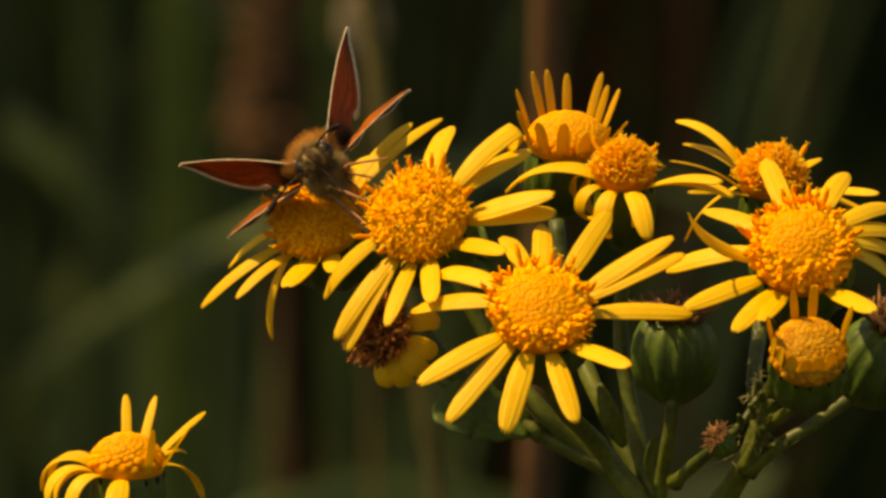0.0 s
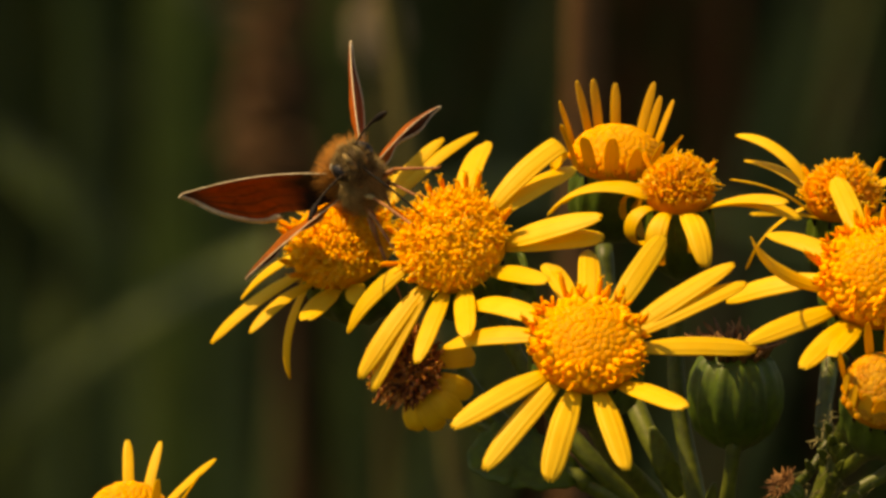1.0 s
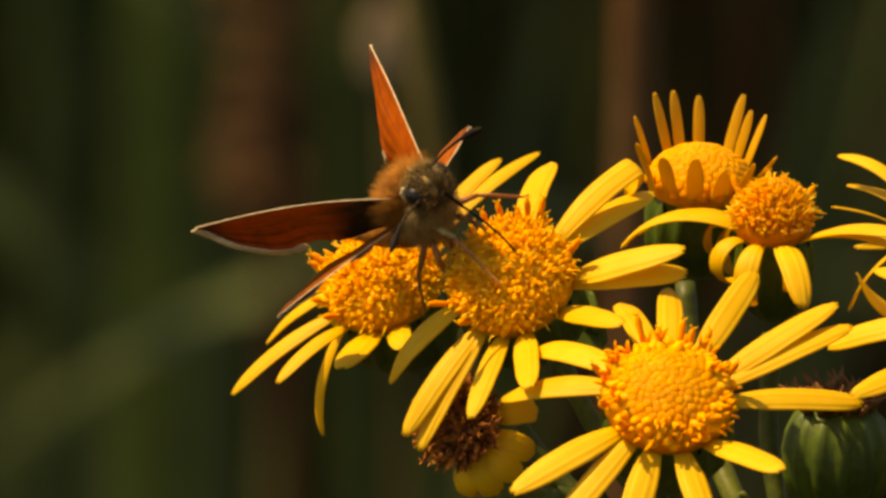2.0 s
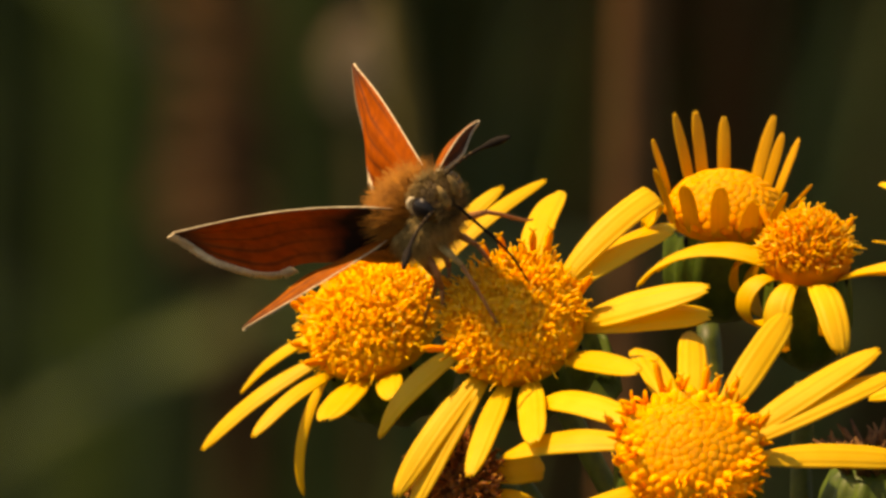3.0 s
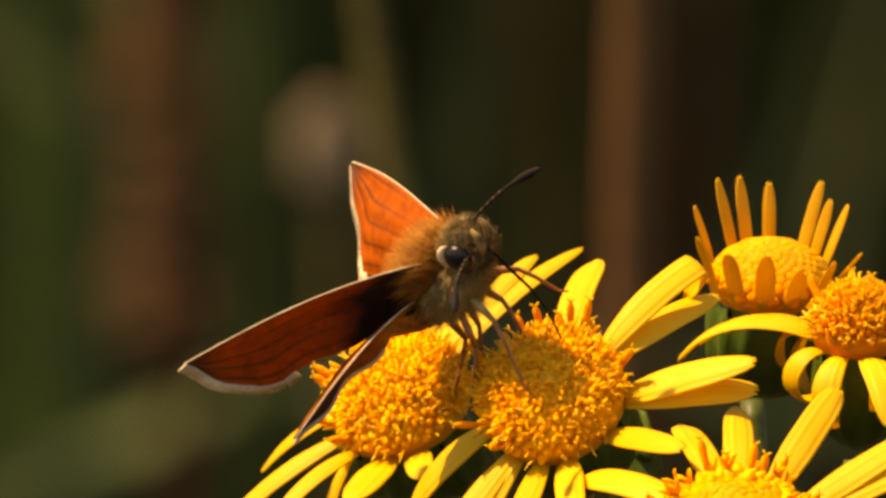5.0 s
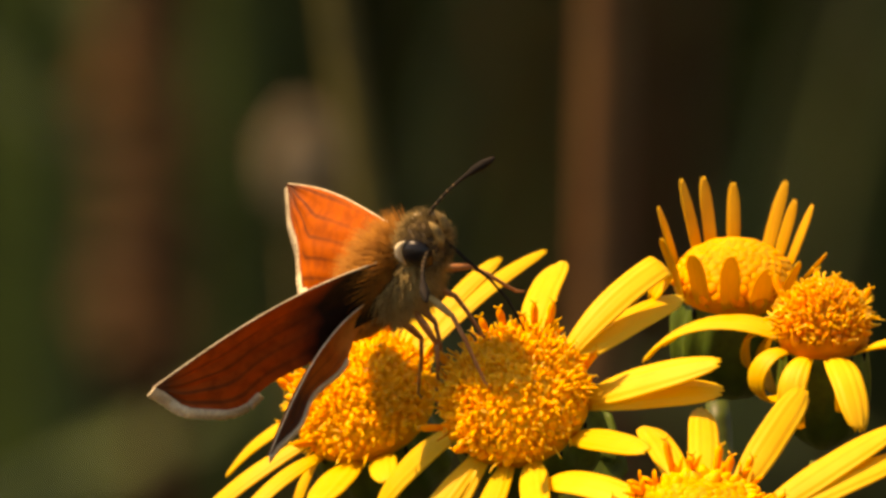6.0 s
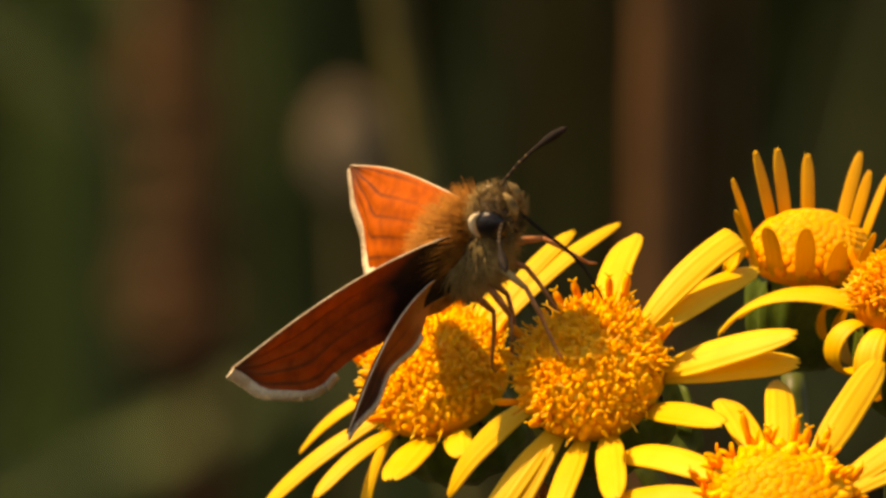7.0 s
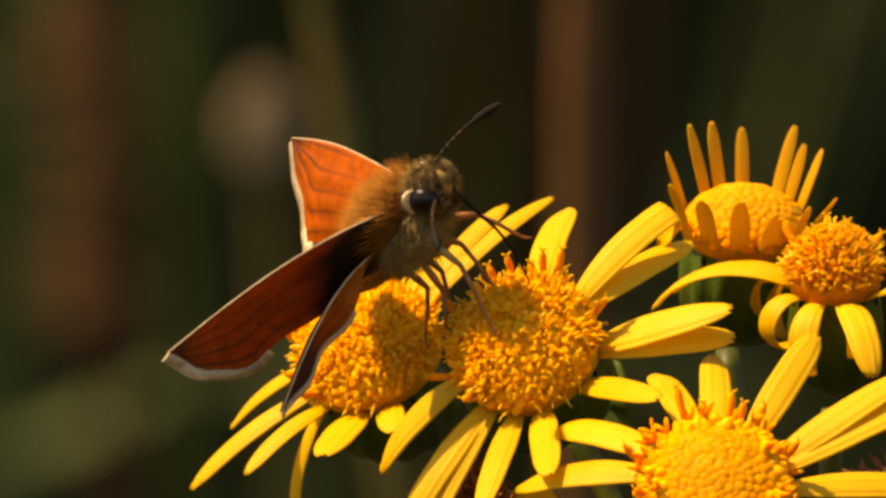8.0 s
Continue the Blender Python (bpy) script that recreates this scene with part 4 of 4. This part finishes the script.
def seed_head():
    """A pale fluffy seed head on its thin stalk."""
    rng = random.Random(12)
    p = plan(-9.6, 22.9, 850)
    thing = empty("seed_head", Matrix.Translation((p.x + 0.004, p.y, 0)), "pale tan fluffy seed head on a thin stalk", "seed head")
    bm = bmesh.new()
    base = Vector((-0.004, 0, p.z))
    tube(bm, [Vector((0, 0, 0)), Vector((0.002, 0, p.z * 0.5)), base + Vector((0.0005, 0, -0.02)), base], [0.0009, 0.0008, 0.0005, 0.0005], 6)
    part("stalk", bm, TAN, thing)
    bm = bmesh.new()
    ball(bm, base / MM, (1.5, 1.5, 2.1))
    for i in range(700):
        z, a = rng.uniform(-1, 1), rng.uniform(0, math.tau)
        r = math.sqrt(1 - z * z)
        d = Vector((math.cos(a) * r * 0.55, math.sin(a) * r * 0.55, z))
        c = base + d * 0.0022
        tube(bm, [c, c + (d + Vector((0, 0, 0.35))).normalized() * rng.uniform(0.0008, 0.0016)], [0.0004, 0.0001], 4)
    tuft = part("tuft", bm, PALE, thing, "pale tan fluff")
    tuft["kind"] = "stuff"
    return thing


seed_head()


def meadow(name, count, spread, y0, y1, tall, material, seed, label, middle=0.0):
    """Rough grass: many bent blades in one mesh."""
    rng = random.Random(seed)
    verts, faces = [], []
    for _ in range(count):
        y = rng.uniform(y0, y1)
        x = rng.gauss(middle, spread)
        h = tall * rng.uniform(0.5, 1.2)
        a = rng.uniform(0, math.tau)
        bend = h * rng.uniform(0.05, 0.5)
        w = rng.uniform(0.0012, 0.0032)
        o = Vector((math.cos(a), math.sin(a), 0))
        s = Vector((-o.y, o.x, 0)) * w
        first = len(verts)
        for k in range(5):
            f = k / 4
            c = Vector((x, y, -0.02)) + o * (bend * f * f) + Vector((0, 0, h * f * (1 - 0.18 * f)))
            e = s * (1 - f) ** 0.7
            verts += [c - e, c + e + Vector((0, 0, 0.0003))]
        for k in range(4):
            q = first + 2 * k
            faces.append((q, q + 1, q + 3, q + 2))
    me = bpy.data.meshes.new(name)
    me.from_pydata([tuple(v) for v in verts], [], faces)
    me.materials.append(material)
    ob = new(name, me)
    return tagged(ob, label, "grass", kind="stuff")


# the darkened green here carries the deep shade between the blades
meadow("grass", 5200, 0.16, 1.55, 2.8, 0.55, SHADED_GREEN, 41, "rough green grass behind the flowers, coloured dark for shade")
meadow("grass", 700, 0.16, 1.6, 2.8, 0.6, RUST, 42, "dead rusty grass among the green")
meadow("grass", 120, 0.14, 1.6, 2.8, 0.62, RUST, 48, "dry rusty grass stalks")
meadow("grass", 160, 0.010, 1.0, 1.5, 0.5, BLADE, 71, "green grass blades behind the flowers", -0.030)
meadow("grass", 9000, 1.1, -1.0, 3.4, 0.28, SHADED_GREEN, 44, "low rough meadow grass round the plant")
meadow("grass", 5000, 0.9, 2.6, 4.2, 0.75, SHADED_GREEN, 45, "tall grass standing at the back, coloured dark for shade")


def shade_bush(at, height, spread, seed, leaves=120):
    """An unseen leafy bush, added for its shade: a forked trunk, limbs and many small leaves in clumps with gaps."""
    rng = random.Random(seed)
    bush = empty("shade_bush", Matrix.Translation(at), "unseen leafy green bush added to shade the grass", "bush", "hedge beside the meadow")
    bm = bmesh.new()
    tube(bm, [Vector((0, 0, -0.05)), Vector((0.03, 0.02, height * 0.3)), Vector((0.0, 0.06, height * 0.6)), Vector((0.05, 0.0, height * 0.9))], [0.06, 0.05, 0.035, 0.012], 9)
    part("trunk", bm, RUST, bush)
    spots = []
    for k in range(16):
        z = height * rng.uniform(0.12, 0.95)
        a = rng.uniform(0, math.tau)
        r = spread * rng.uniform(0.5, 1.0) * (1.1 - 0.5 * z / height)
        end = Vector((math.cos(a) * r, math.sin(a) * r, z + rng.uniform(0.0, 0.3)))
        bm = bmesh.new()
        tube(bm, arc((0.02, 0.02, z * 0.8), end, (0, 0, 0.08), 6), [0.022, 0.02, 0.017, 0.014, 0.011, 0.008, 0.004], 6)
        part("limb", bm, RUST, bush)
        spots += [(end, 0.34), (end * 0.65 + Vector((0, 0, z * 0.3)), 0.3), (end * 0.4 + Vector((0, 0, z * 0.5)), 0.3)]
    verts, faces = [], []
    for c, size in spots:
        for _ in range(leaves):
            p = c + Vector((rng.gauss(0, size * 0.5), rng.gauss(0, size * 0.5), rng.gauss(0, size * 0.45)))
            if p.z < 0.05:
                continue
            d = Vector((rng.gauss(0, 1), rng.gauss(0, 1), rng.gauss(0, 0.5))).normalized()
            e = d.orthogonal().normalized()
            ln, w = rng.uniform(0.03, 0.06), rng.uniform(0.012, 0.022)
            i = len(verts)
            verts += [p, p + d * ln * 0.5 + e * w, p + d * ln, p + d * ln * 0.5 - e * w]
            faces += [(i, i + 1, i + 2), (i, i + 2, i + 3)]
    me = bpy.data.meshes.new("crown")
    me.from_pydata([tuple(v) for v in verts], [], faces)
    me.materials.append(BLADE)
    crown = new("crown", me)
    crown.parent = bush
    crown["kind"] = "stuff"
    return bush


# bushes added out of view to keep sun and sky off the background
shade_bush((-1.1, 1.6, 0), 2.9, 0.45, 51, 40)
shade_bush((-1.05, 2.05, 0), 3.0, 0.52, 52, 110)
shade_bush((-1.05, 2.7, 0), 2.9, 0.55, 53, 130)
shade_bush((0.95, 1.5, 0), 2.4, 0.50, 56, 150)
shade_bush((0.95, 2.6, 0), 2.5, 0.52, 57, 150)
shade_bush((0.2, 4.6, 0), 2.2, 0.8, 54)
shade_bush((1.4, 4.2, 0), 2.4, 0.8, 55)


def broad_leaf(u, v, w, length, wide, turn, material, seed):
    """A broad dock leaf on its long stalk."""
    p = plan(u, v, w)
    thing = empty("dock_plant", Matrix.Translation((p.x, p.y, 0)), "broad dark green dock leaf on a long stalk", "plant")
    tip = Vector((math.cos(turn), 0.2, math.sin(turn))).normalized() * length
    base = Vector((0, 0, p.z)) - tip * 0.5
    bm = bmesh.new()
    tube(bm, arc((0, 0, 0), base, (0.01, 0.02, 0), 8), [0.0012] * 9, 7)
    part("leafstalk", bm, SHADED_GREEN, thing)
    grid = []
    side = tip.cross(Vector((0, 1, -0.5))).normalized()
    for i in range(17):
        s = i / 16
        c = base + tip * s + Vector((0, 0, -0.02)) * s * s
        wd = wide * math.sin(math.pi * min(1, 0.06 + s * 0.93)) ** 0.7 * (1 + 0.05 * math.sin(s * 30 + seed))
        grid.append([c + side * (wd * x) + Vector((0, -0.3 * wd * abs(x), 0)) for x in (-1, -0.5, 0, 0.5, 1)])
    bm = bmesh.new()
    sheet(bm, grid, 0.0005)
    part("leaf_blade", bm, material, thing)
    return thing


broad_leaf(-6.5, -22, 900, 0.05, 0.005, 0.42, BLADE, 1)
broad_leaf(24, -26, 1000, 0.05, 0.005, 1.2, SHADED_GREEN, 2)


def motions():
    walk(butterfly, [(t, fly_pose(at, ahead, back)) for t, at, ahead, back, turns in FLIGHT])
    for (kind, side), wing in WINGS.items():
        rows = []
        for t, at, ahead, back, a in FLIGHT:
            if kind == "fore":
                rows.append((t, wing_pose(side, *(a[0:3] if side < 0 else a[3:6]), FORE_ROOT)))
            else:
                rows.append((t, wing_pose(side, *(a[6:9] if side < 0 else a[9:12]), HIND_ROOT)))
        walk(wing, rows)
    for leg, hip, foot in WALKING:
        walk(leg, [(t, reach(fly_pose(at, ahead, back), hip, foot)) for t, at, ahead, back, turns in FLIGHT])
    walk(PROBOSCIS, [(row[0], reach(fly_pose(*row[1:4]), Vector((5.3, 0, -0.5)), (*tip, -4.0))) for row, (t, tip) in zip(FLIGHT, PROBED)])


motions()
